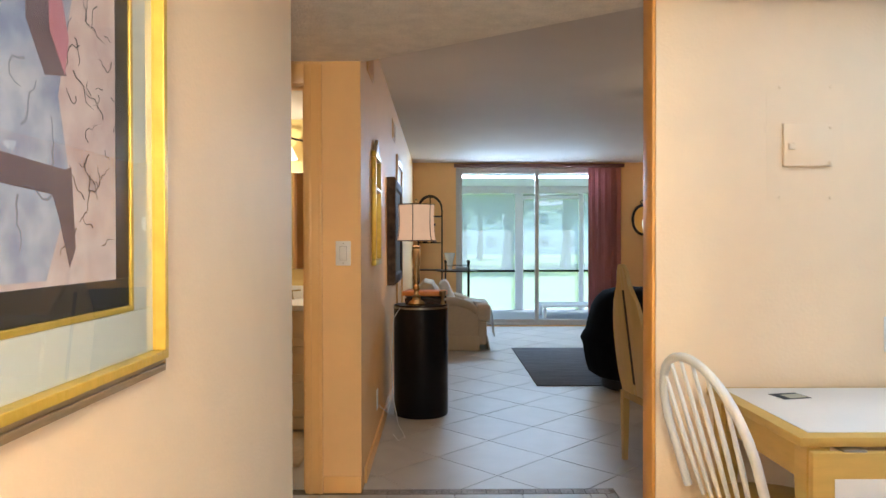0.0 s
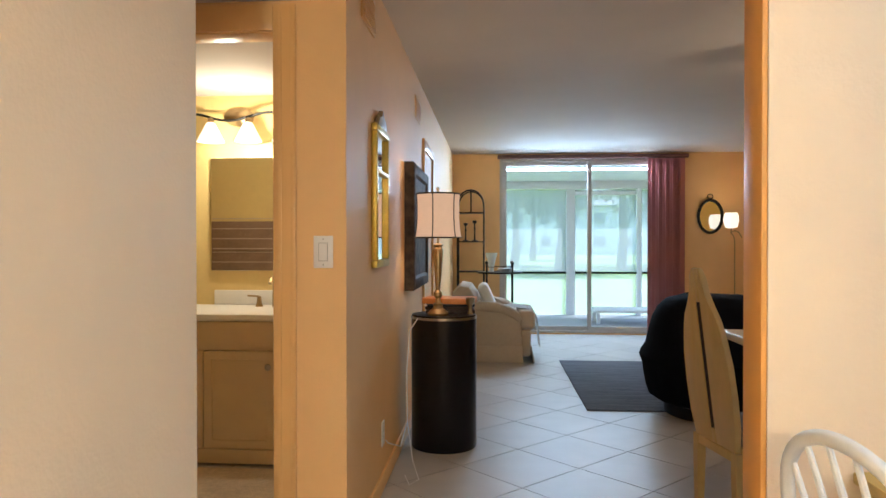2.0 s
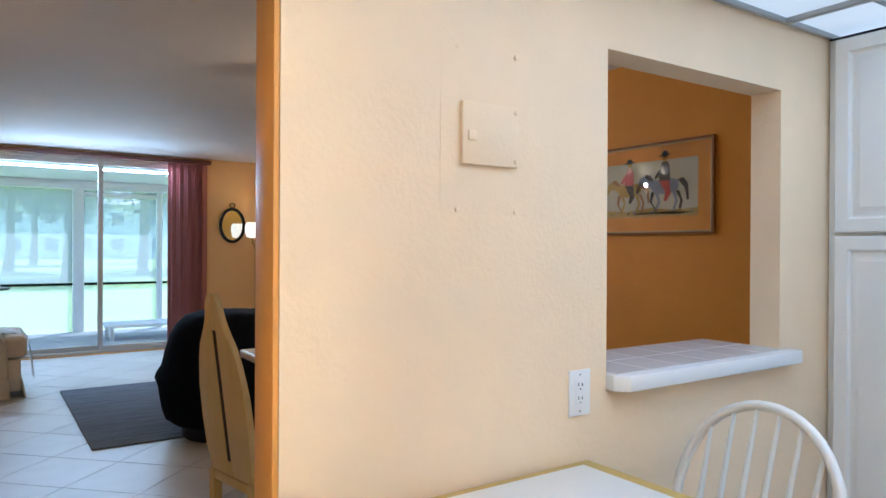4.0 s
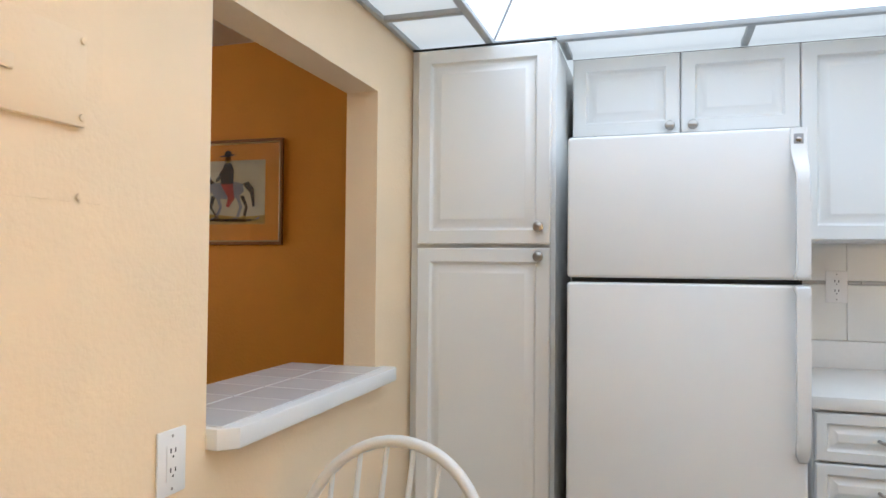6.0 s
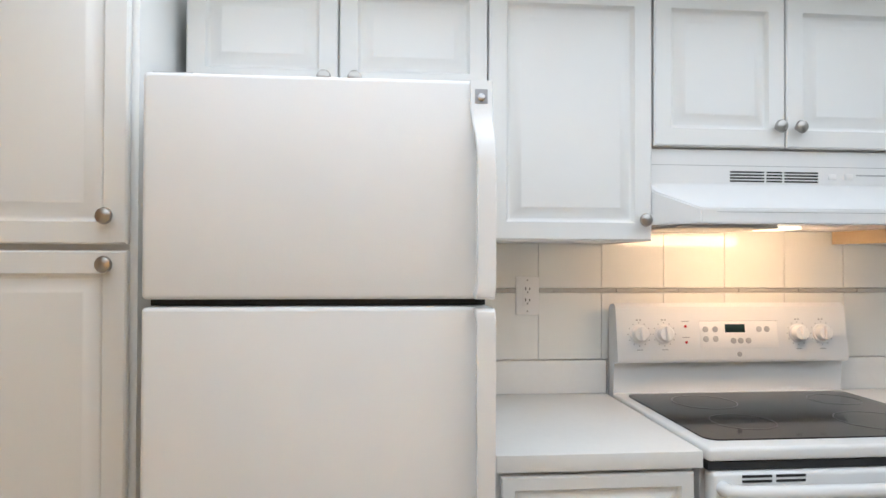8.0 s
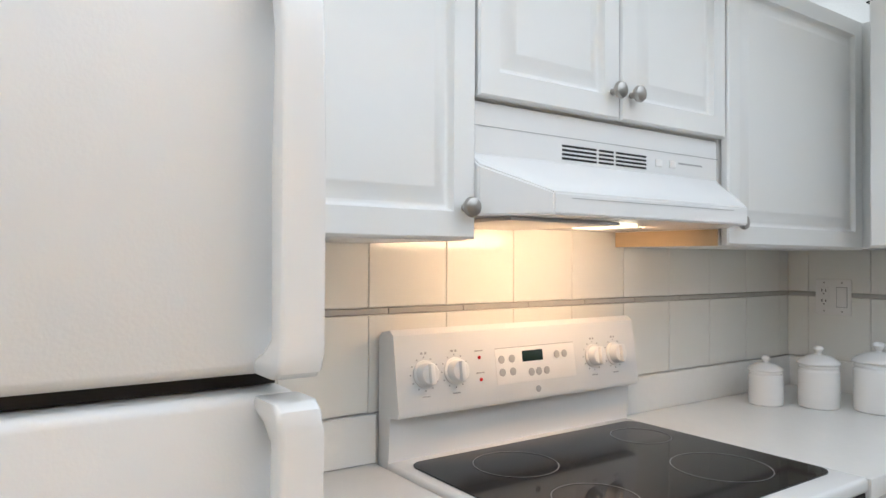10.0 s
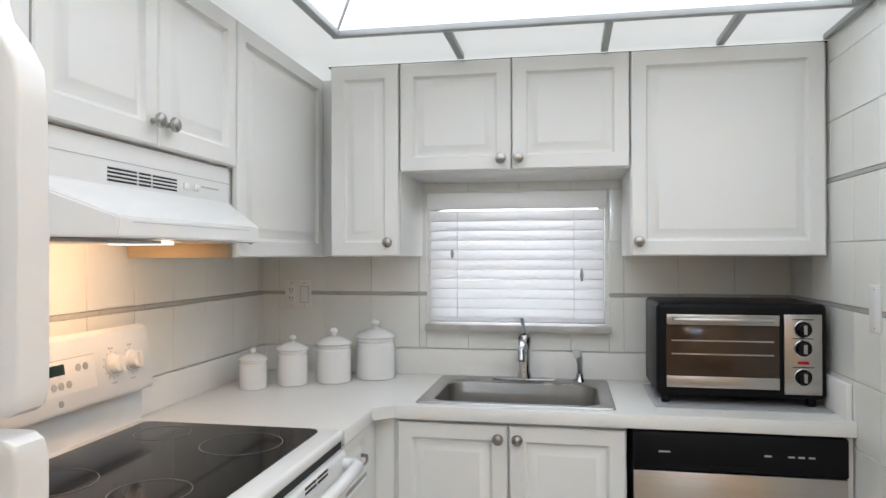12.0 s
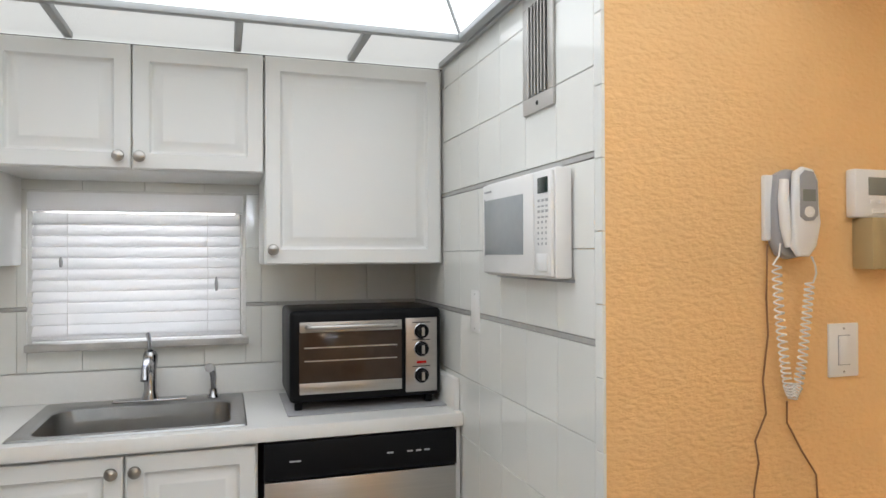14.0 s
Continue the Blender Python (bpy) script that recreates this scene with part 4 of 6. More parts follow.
# ---- window over the sink ----
wn = thing("window_1", (4.28, .24, 1.125), "small kitchen window behind a white slatted blind", "window")
tagged(wn, kind="structure")
bm = bmesh.new()
for a, b in (((3.93, .20, 1.125), (3.955, .24, 1.645)), ((4.605, .20, 1.125), (4.63, .24, 1.645)), ((3.955, .20, 1.125), (4.605, .24, 1.15)), ((3.955, .20, 1.62), (4.605, .24, 1.645)), ((3.955, .205, 1.375), (4.605, .235, 1.395))):
    bx(a, b, .002, bm)
part("window_frame", bm, ALU, wn)
pane = part("pane", bx((3.955, .218, 1.15), (4.605, .222, 1.62)), GLASS, wn)
pane.visible_shadow = False
part("window_sill", bx((3.905, .236, 1.098), (4.645, .345, 1.124), .004), MARBLE, wn, "grey marble sill")
bl = thing("window_blind", (4.28, .31, 1.13), "white horizontal slatted blind over the sink", "blind")
part("valance", bx((3.926, .298, 1.586), (4.634, .352, 1.650), .003), BLINDM, bl)
for k in range(11):
    z = 1.172 + k * .0388
    t = bx((3.936, -.0280, -.0012), (4.624, .0280, .0012), .001)
    ob = part("slat", join(bmesh.new(), t, Matrix.Translation((0, .318, z)) @ Matrix.Rotation(radians(-51), 4, "X")), BLINDM, bl, smooth=False)
part("bottom_rail", bx((3.936, .300, 1.136), (4.624, .336, 1.154), .004), BLINDM, bl)
for x in (4.05, 4.51):
    part("cord", tube([(x, .344, 1.14), (x, .344, 1.59)], .0012, 6), PLASTW, bl)
part("tassel", lathe(Matrix.Translation((4.53, .350, 1.39)), [(.004, 0), (.007, .02), (.003, .035), (0, .036)], 10), GREYP, bl)
part("tassel", lathe(Matrix.Translation((4.02, .350, 1.30)), [(.004, 0), (.007, .025), (.003, .05), (0, .051)], 10), GREYP, bl)

# ---- serving shelf and electric panel ----
sh = thing("serving_shelf", (4.0, 3.9, .90), "white tiled shelf in the serving opening", "shelf")
part("board", slab(Matrix.Translation((0, 0, .9205)), [(3.600, 3.737), (4.472, 3.737), (4.479, 3.744), (4.479, 3.793), (4.428, 3.793), (4.428, 4.10), (3.568, 4.10), (3.568, 3.770)], .046, bev=.006), ENAMEL, sh)
SHT = mat("pale_grey_shelf_tile", (.70, .69, .68), .16, grain=.04, scale=8, vary=.04)
for i in range(6):
    for j in range(2):
        x0, y0 = 3.580 + i * .1415, 3.766 + j * .166
        part("tile", bx((x0, y0, .9655), (x0 + .137, y0 + .161, .9695), .0015, seg=1), SHT, sh, smooth=False)
ep = thing("electric_panel", (3.15, YP, 1.39), "painted-over electric panel cover with a small door", "electric panel")
m = face("s", 3.012, YP, 1.393)
part("cover", fb(m, 0, 0, .0003, .267, .400, .0011), PEACH, ep, smooth=False)
pd = part("door", fb(m, .054, .116, .0009, .223, .264, .014, .003), PEACH, ep)
part("latch", fb(m, .068, .172, .014, .092, .196, .020, .003), PEACH, pd)
for u, v in ((.045, .008), (.222, .008), (.045, .39), (.222, .39), (.214, .13), (.214, .25)):
    part("screw", lathe(m @ Matrix.Translation((u, v, .003 if v < .1 or v > .3 else .014)), [(.006, 0), (.005, .003), (0, .004)], 10), PEACH, ep)

# ---- pictures ----


def picture(name, d, x, y, z, w, h, rings, label, bits):
    """A framed picture. rings: (inset, depth, material, part name); bits: (outline, material) on the print."""
    m = face(d, x, y, z)
    p = thing(name, m @ Vector((w / 2, 0, 0)), label, "picture")
    part("backing", fb(m, .01, .01, .0005, w - .01, h - .01, .008), BLACKM, p, smooth=False)
    for (i, dp, mt, nm), nx in zip(rings, rings[1:] + [None]):
        if nx is None:
            part(nm, fb(m, i, i, .008, w - i, h - i, dp), mt, p, smooth=False)
        else:
            j = nx[0]
            bm = bmesh.new()
            for a in ((i, i, w - i, j), (i, h - j, w - i, h - i), (i, j, j, h - j), (w - j, j, w - i, h - j)):
                fb(m, a[0], a[1], .008, a[2], a[3], dp, .0015 if dp > .012 else 0, bm)
            part(nm, bm, mt, p, smooth=False)
    for k, (poly, mt, dp) in enumerate(bits):
        part("print_shape", slab(m @ Matrix.Translation((0, 0, rings[-1][1] + .0004 * dp)), poly, .0004), mt, p, smooth=False)
    return p


def blob(cx, cy, rx, ry, n=14, turn=0.0, wob=.12, seed=1):
    rnd = random.Random(seed)
    out = []
    for k in range(n):
        a = 2 * math.pi * k / n
        s = 1 + wob * (rnd.random() * 2 - 1)
        px, py = rx * math.cos(a) * s, ry * math.sin(a) * s
        out.append((cx + px * math.cos(turn) - py * math.sin(turn), cy + px * math.sin(turn) + py * math.cos(turn)))
    return out


def rider(ox, oy, k, coat, dark, jacket, leg):
    """Outlines of a walking horse with its rider; k scales them."""
    def at(pts):
        return [(ox + u * k, oy + v * k) for u, v in pts]
    out = [(at([(-.085, .00), (-.06, -.030), (0, -.036), (.06, -.030), (.095, .0), (.09, .035), (.05, .045), (-.03, .040), (-.075, .045)]), coat, 2),
           (at([(-.075, .045), (-.085, .0), (-.115, .02), (-.145, .01), (-.175, -.025), (-.190, -.020), (-.185, .005), (-.155, .055), (-.115, .075), (-.085, .07)]), coat, 2),
           (at([(-.118, .078), (-.10, .07), (-.065, .045), (-.08, .035), (-.125, .058)]), dark, 3),
           (at([(.088, .035), (.12, .045), (.150, .01), (.155, -.07), (.143, -.075), (.130, -.01), (.105, .015)]), dark, 2),
           (at([(-.03, .035), (.035, .035), (.045, -.035), (.015, -.075), (.0, -.07), (.01, -.03)]), leg, 3),
           (at([(-.03, .035), (.038, .035), (.040, .10), (.025, .135), (-.01, .135), (-.028, .09)]), jacket, 4),
           (at([(-.028, .10), (-.060, .055), (-.052, .045), (-.01, .075)]), jacket, 5),
           (blob(ox + .008 * k, oy + .155 * k, .018 * k, .022 * k, 12, 0, .05, 7), INKY, 4), (blob(ox + .008 * k, oy + .178 * k, .020 * k, .016 * k, 12, 0, .05, 8), INKD, 5),
           (blob(ox + .006 * k, oy + .170 * k, .044 * k, .005 * k, 12, .08, .05, 9), INKD, 5)]
    for a, b, c in ((-.070, -.085, -.060), (-.050, -.030, -.055), (.060, .080, .060), (.085, .110, .095)):
        out.append((at([(a - .012, -.020), (a + .012, -.022), (b + .008, -.075), (c + .012, -.118), (c + .016, -.128), (c - .006, -.128), (c - .002, -.112), (b - .007, -.072)]), dark if a > .07 or a < -.06 else coat, 1))
    return out


bits = [([(.105, .105), (.775, .105), (.775, .150), (.62, .142), (.45, .158), (.25, .140), (.105, .155)], INKY, 1), ([(.30, .118), (.44, .122), (.66, .116), (.74, .128), (.60, .134), (.36, .132)], INKD, 1)]
bits += rider(.285, .265, 1.02, INKY, WOODF, INKR, INKD) + rider(.545, .275, 1.10, INKB, INKD, INKD, INKR)
for k in range(14):
    bits.append((blob(.15 + .045 * k, .128 + .008 * (k % 3), .014, .004, 8, .4 * (k % 2), .3, 30 + k), (INKD, INKB, INKY)[k % 3], 2))
picture("picture", "w", 5.44, 5.609, 1.393, .881, .54, [(0, .026, WOODF, "frame"), (.014, .020, BRASS, "frame_rim"), (.022, .012, OCHRE, "mat_board"), (.105, .010, PAPER, "print")],
        "gilt framed print with an ochre mat on the orange wall", bits)
pp = bpy.data.objects["picture"]
pg = part("glass_pane", fb(face("w", 5.44, 5.609, 1.393), .023, .023, .0135, .858, .517, .0145), GLASSR, pp, smooth=False)
pg.visible_shadow = False

rings = [(0, .020, DGOLD, "frame"), (.008, .024, DGOLD, "frame_rib"), (.014, .021, DGOLD, "frame_groove"), (.020, .027, DGOLD, "frame_rib"), (.027, .036, GOLD, "frame_edge"), (.042, .014, MATB, "mat_board"),
         (.118, .016, GOLD, "fillet"), (.128, .0125, BLACKM, "black_mat"), (.172, .012, ARTPINK, "collage")]
aw, ah = 1.05, 1.05
R = aw
bits = [([(R - .60, .18), (R - .36, .18), (R - .30, .30), (R - .33, .42), (R - .29, .58), (R - .34, .75), (R - .42, .86), (R - .60, .86)], ARTBLUE, 1),
        ([(R - .60, .34), (R - .315, .325), (R - .30, .33), (R - .29, .22), (R - .305, .195), (R - .33, .26), (R - .345, .29), (R - .60, .305)], ARTPLUM, 2),
        ([(R - .42, .86), (R - .385, .84), (R - .36, .60), (R - .35, .52), (R - .31, .45), (R - .36, .44), (R - .40, .50), (R - .395, .70)], ARTPLUM, 2),
        ([(R - .355, .60), (R - .325, .56), (R - .305, .50), (R - .315, .45), (R - .35, .50)], ARTROSE, 3)]
rnd = random.Random(5)


def squiggle(u, v, n, step, w):
    """A thin wandering stroke."""
    a = rnd.random() * 6.28
    pts = []
    for k in range(n):
        pts.append((u, v))
        a += rnd.uniform(-1.0, 1.0)
        u, v = u + step * math.cos(a), v + step * math.sin(a)
    up, dn = [], []
    for k, (x, y) in enumerate(pts):
        q0, q1 = pts[max(0, k - 1)], pts[min(n - 1, k + 1)]
        d = math.hypot(q1[0] - q0[0], q1[1] - q0[1]) or 1
        nx, ny = -(q1[1] - q0[1]) / d * w * (1 - k / n + .2), (q1[0] - q0[0]) / d * w * (1 - k / n + .2)
        up.append((x + nx, y + ny)), dn.append((x - nx, y - ny))
    return up + dn[::-1]


for k in range(60):
    cu, cv = R - .20 - (k % 4) * .028, .24 + (k * .37 % 1) * .60
    bits.append((squiggle(cu + rnd.gauss(0, .014), cv + rnd.gauss(0, .014), 5 + k % 4, .004 + rnd.random() * .007, .0008), INKD, 2))
for k in range(16):
    bits.append((squiggle(R - .34 - rnd.random() * .20, .22 + rnd.random() * .60, 7, .012, .0016), INKB, 2))
art = picture("framed_collage", "e", 1.37, 2.660 - aw, 1.02, aw, ah, rings, "large framed paper collage behind glass in the entry", bits)
gm = face("e", 1.37, 2.660 - aw, 1.02)
gp = part("glass_pane", fb(gm, .041, .041, .0185, aw - .041, ah - .041, .0195), GLASSR, art, smooth=False)
gp.visible_shadow = False

# ---- breakfast table ----
TX0, TX1, TY0, TY1, TZ = 2.80, 3.485, 3.17, 3.785, .75
tb = thing("drop_leaf_table", (3.14, 3.48, 0), "yellow painted drop-leaf table with a white top against the wall", "table")
part("tabletop", bx((TX0, TY0, TZ - .028), (TX1, TY1, TZ - .002), .005), YWOOD, tb)
part("top_panel", bx((TX0 + .045, TY0 + .045, TZ - .0025), (TX1 - .045, TY1 - .03, TZ), .001), COUNT, tb, "white laminate top panel")
part("leaf", bx((TX0 + .02, TY0 - .026, .40), (TX1 - .02, TY0 - .002, TZ - .034), .004), YWOOD, tb)
part("leaf_panel", bx((TX0 + .075, TY0 - .0275, .45), (TX1 - .07, TY0 - .0255, TZ - .10), .0005), COUNT, tb, "white leaf panel")
for x0 in (TX0 + .10, TX1 - .16):
    part("hinge", bx((x0, TY0 - .022, TZ - .036), (x0 + .06, TY0 + .03, TZ - .0285), .001), NICKEL, tb)
part("apron", bx((TX0 + .035, TY0 + .04, TZ - .13), (TX0 + .055, TY1 - .03, TZ - .0285), .002), YWOOD, tb)
part("apron", bx((TX1 - .055, TY0 + .04, TZ - .13), (TX1 - .035, TY1 - .03, TZ - .0285), .002), YWOOD, tb)
part("apron", bx((TX0 + .055, TY1 - .05, TZ - .13), (TX1 - .055, TY1 - .03, TZ - .0285), .002), YWOOD, tb)
for x in (TX0 + .05, TX1 - .05):
    for y in (TY0 + .035, TY1 - .05):
        part("leg", loft(Matrix.Translation((x - .03, y - .03, 0)), .06, .06, [(.012, 0), (.002, .55), (0, .62), (0, TZ - .0287)]), YWOOD, tb)
cd = thing("photo_card", (3.01, 3.63, TZ), "small dark photo card lying on the table", "card")
cm = Matrix.Translation((3.01, 3.63, TZ + .0004)) @ Matrix.Rotation(radians(12), 4, "Z")
part("card", join(bmesh.new(), bx((-.05, -.04, 0), (.05, .04, .0006)), cm), INKD, cd, smooth=False)
part("picture_area", join(bmesh.new(), bx((-.02, -.03, .0007), (.045, .02, .0011)), cm), PAPER, cd, smooth=False)

# ---- white hoop-back chairs ----


def hoop_chair():
    c = thing("hoop_back_chair", (0, 0, 0), "white painted wooden hoop-back spindle chair at the table", "chair", "kitchen chairs")
    bm = bmesh.new()
    pts = [(.20 * math.cos(a) * (1.0 if math.cos(a) > 0 else .95), .20 * math.sin(a)) for a in [2 * math.pi * k / 28 for k in range(28)]]
    slab(Matrix.Translation((0, 0, .425)), pts, .034, bm, .008)
    part("seat", bm, YWOOD, c, "yellow wooden seat")
    def back(s, up):
        """A point of the leaning back: s across, up above the seat."""
        return Vector((-.155 - .30 * up, s, .455 + up))
    hoop = []
    for k in range(25):
        a = math.pi * k / 24
        hoop.append(back(-.236 * math.cos(a) * (1 if math.sin(a) > .3 else .92 + .08 * math.sin(a) / .3), .455 * (math.sin(a) ** .55)))
    part("hoop", tube(hoop, .0135, 10), WHITEW, c)
    for s in (-.158, -.095, -.032, .032, .095, .158):
        h = .455 * (max(0, 1 - (s / .236) ** 2) ** .275) - .006
        part("spindle", tube([back(s * .8, 0), back(s * .93, h * .45), back(s, h)], [.0065, .0085, .0055], 8), WHITEW, c)
    for x, y in ((.13, .13), (.13, -.13), (-.13, .12), (-.13, -.12)):
        part("leg", tube([(x, y, .43), (x * 1.2, y * 1.25, .22), (x * 1.4, y * 1.45, 0)], [.013, .019, .011], 10), WHITEW, c)
    part("stretcher", tube([(.155, .16, .2), (-.155, .15, .2)], .009, 8), WHITEW, c)
    part("stretcher", tube([(.155, -.16, .2), (-.155, -.15, .2)], .009, 8), WHITEW, c)
    part("stretcher", tube([(0, .155, .2), (0, -.155, .2)], .009, 8), WHITEW, c)
    return c


ch = hoop_chair()
ch.matrix_basis = pose(2.885, 3.475, 0, 0, 0, 10)
copy_thing(ch, pose(3.515, 3.485, 0, 0, 0, 176))

# ---- telephone, thermostat and box on the orange wall ----
ph = thing("wall_telephone", (2.70, YO, 1.42), "grey and white corded telephone on the wall", "telephone")
m = face("n", 2.849, YO, 1.445) @ Matrix.Diagonal((1, .86, .62, 1))
part("jack_plate", fb(m, 0, .015, .0005, .066, .185, .022, .004), PLASTW, ph)
m = m @ Matrix.Translation((-.030, 0, 0))
part("cradle", slab(m @ Matrix.Translation((0, 0, .0005)), [(.045, .01), (.06, -.022), (.085, -.032), (.12, -.025), (.135, .03), (.135, .17), (.12, .195), (.08, .20), (.052, .185), (.045, .12)], .050, bev=.012), GREYP, ph)
part("handset", slab(m @ Matrix.Translation((0, 0, .060)), [(.068, .0), (.085, -.026), (.115, -.026), (.135, .0), (.142, .06), (.140, .17), (.126, .198), (.098, .204), (.076, .19), (.070, .10)], .030, bev=.011), PLASTW, ph, "white handset")
part("face_plate", slab(m @ Matrix.Translation((0, 0, .090)), [(.084, .075), (.100, .064), (.122, .066), (.134, .08), (.133, .165), (.122, .190), (.098, .194), (.084, .18)], .0025, bev=.001), GREYP, ph)
part("display", fb(m, .092, .115, .0925, .127, .145, .0938, .0005), LCDG, ph)
part("key_ring", lathe(m @ Matrix.Translation((.110, .088, .0925)), [(.014, 0), (.014, .002), (.008, .003), (.007, .001), (0, .001)], 18), PLASTW, ph)
part("ear_grip", tube([m @ Vector(p) for p in ((.062, .17, .056), (.056, .12, .064), (.060, .05, .066), (.072, .0, .060))], [.010, .012, .012, .009], 10), PLASTW, ph)


def coil(line, r, turns):
    """A helix along a hanging line of points."""
    line = [Vector(p) for p in line]
    pts, n = [], turns * 9
    for k in range(n + 1):
        s = k / n * (len(line) - 1)
        i = min(int(s), len(line) - 2)
        p = line[i].lerp(line[i + 1], s - i)
        d = (line[i + 1] - line[i]).normalized()
        side = d.cross(Vector((0, 1, 0))).normalized()
        an = 2 * math.pi * turns * k / n
        pts.append(p + side * r * math.cos(an) + Vector((0, 1, 0)) * r * math.sin(an))
    return pts


y_ = 1.790
hang = [(2.834, y_, 1.405), (2.830, y_, 1.33), (2.823, y_, 1.26), (2.814, y_, 1.19), (2.806, y_, 1.14), (2.793, y_, 1.112), (2.778, y_, 1.135), (2.766, y_, 1.185), (2.757, y_, 1.25), (2.749, y_, 1.31), (2.742, y_, 1.365)]
part("coiled_cord", tube([(2.828, 1.795, 1.452), (2.832, 1.795, 1.425)] + coil(hang, .0095, 44) + [(2.734, 1.80, 1.385), (2.742, 1.805, 1.405), (2.757, 1.81, 1.422)], .0021, 5), PLASTW, ph, "white coiled cord")
part("line_cord", tube([(2.838, 1.768, 1.45), (2.840, 1.766, 1.33), (2.836, 1.766, 1.25), (2.850, 1.765, 1.148), (2.842, 1.765, 1.074), (2.872, 1.765, 1.016), (2.863, 1.765, .966), (2.876, 1.765, .905), (2.87, 1.765, .40)], .0021, 6), COPPER, ph, "thin brown line cord")
part("line_cord", tube([(2.794, 1.775, 1.10), (2.785, 1.766, 1.05), (2.745, 1.765, .985), (2.702, 1.765, .925), (2.698, 1.765, .86), (2.705, 1.765, .40)], .0021, 6), COPPER, ph)
tm = thing("thermostat", (2.47, YO, 1.52), "white wall thermostat with a small display", "thermostat")
m = face("n", 2.606, YO, 1.512)
part("case", fb(m, 0, 0, .0005, .135, .113, .028, .006), PLASTW, tm)
part("display", fb(m, .040, .052, .028, .105, .094, .0292, .0005), LCDG, tm)
for u in (.045, .072):
    part("button", fb(m, u, .032, .028, u + .018, .042, .0305, .001), PLASTW, tm)
part("button_bar", fb(m, .05, .010, .028, .11, .020, .0305, .001), PLASTW, tm)
cb = thing("control_box", (2.45, YO, 1.40), "small beige metal control box under the thermostat", "control box")
m = face("n", 2.586, YO, 1.393)
part("case", fb(m, 0, 0, .0005, .12, .118, .055, .003), BEIGE, cb)
part("dial", lathe(m @ Matrix.Translation((.055, .085, .055)), [(.012, 0), (.011, .012), (0, .013)], 16), BLACKP, cb)

# ---- hall wall: gilt mirror, dark panel, vents ----
gm_ = thing("gilt_mirror", (1.49, 5.55, 1.11), "narrow gilt framed wall mirror with a crest", "mirror")
m = face("e", 1.49, 5.37, 1.115)
bm = bmesh.new()
for a in ((0, 0, .37, .035), (0, .63, .37, .665), (0, .035, .035, .63), (.335, .035, .37, .63), (.035, .44, .335, .462)):
    fb(m, a[0], a[1], .0005, a[2], a[3], .028, .006, bm)
part("frame", bm, GOLD, gm_)
part("crest", slab(m @ Matrix.Translation((0, .664, .004)), [(.06, 0), (.10, .05), (.15, .045), (.17, .085), (.20, .085), (.22, .045), (.27, .05), (.31, 0)], .022, bev=.005), DGOLD, gm_)
part("glass", fb(m, .034, .034, .002, .336, .631, .010), MIRROR, gm_, smooth=False)
dp = thing("dark_wall_panel", (1.49, 7.1, .93), "dark carved wooden wall panel", "wall art")
m = face("e", 1.49, 6.53, .93)
part("panel", loft(m, .92, .81, [(0, .001), (0, .058), (.01, .065), (.07, .065), (.085, .050), (.12, .050)]), mat("dark_carved_wood", (.030, .024, .020), .7, spec=.15, col2=(.13, .09, .06), scale=16, bump=.6, bscale=30), dp)
for y0, z0, z1 in ((5.13, 2.18, 2.35), (7.10, 2.12, 2.28)):
    v = thing("air_vent", (1.49, y0 + .15, z0), "peach painted air return grille under the ceiling", "vent", "hall vents")
    m = face("e", 1.49, y0, z0)
    part("frame", fb(m, 0, 0, .0005, .31, z1 - z0, .008, .002), TRIMP, v)
    for k in range(7):
        part("slat", fb(m, .02, .014 + k * (z1 - z0 - .03) / 7, .007, .29, .020 + k * (z1 - z0 - .03) / 7, .014), TRIMP, v, smooth=False)

# ---- black drum cabinet, lamp, folders ----
dc = thing("drum_cabinet", (1.745, 6.44, 0), "black lacquer drum cabinet with a metal band by the wall", "cabinet")
part("body", lathe(Matrix.Translation((1.745, 6.44, 0)), [(.195, 0), (.198, .01), (.198, .775), (0, .775)], 40), LACQ, dc)
part("band", lathe(Matrix.Translation((1.745, 6.44, .775)), [(.200, 0), (.200, .014), (0, .014)], 40), NICKEL, dc, "metal band")
part("top", lathe(Matrix.Translation((1.745, 6.44, .789)), [(.196, .0003), (.194, .010), (0, .010)], 40), LACQ, dc)
tl = thing("table_lamp", (1.715, 6.36, .80), "brass table lamp with a lit ribbed drum shade", "lamp")
mt_ = Matrix.Translation((1.715, 6.36, .7995))
part("base", lathe(mt_, [(.062, 0), (.064, .012), (.05, .028), (.032, .04), (.028, .055), (.034, .065), (.018, .075), (.014, .10), (.026, .115), (.026, .135), (.012, .15), (.018, .20), (.030, .35), (.032, .39), (.022, .405), (.034, .42), (.010, .43), (0, .43)], 24), BRASS, tl)
part("stem", tube([(1.715, 6.36, 1.225), (1.715, 6.36, 1.545)], .006, 8), BRASS, tl)
part("finial", lathe(Matrix.Translation((1.715, 6.36, 1.54)), [(.004, 0), (.012, .012), (.008, .022), (0, .026)], 12), BRASS, tl)
bm = bmesh.new()
prof = [(.140, 1.262), (.131, 1.31), (.127, 1.38), (.127, 1.46), (.130, 1.522)]
rr = []
for r, z in prof + [(r - .003, z) for r, z in prof[::-1]]:
    rr.append([bm.verts.new((1.715 + r * math.cos(2 * math.pi * k / 36), 6.36 + r * math.sin(2 * math.pi * k / 36), z)) for k in range(36)])
for a, b in zip(rr, rr[1:] + rr[:1]):
    for k in range(36):
        bm.faces.new((a[k], a[(k + 1) % 36], b[(k + 1) % 36], b[k]))
shd = part("shade", bm, SHADE, tl, "lit cream fabric shade")
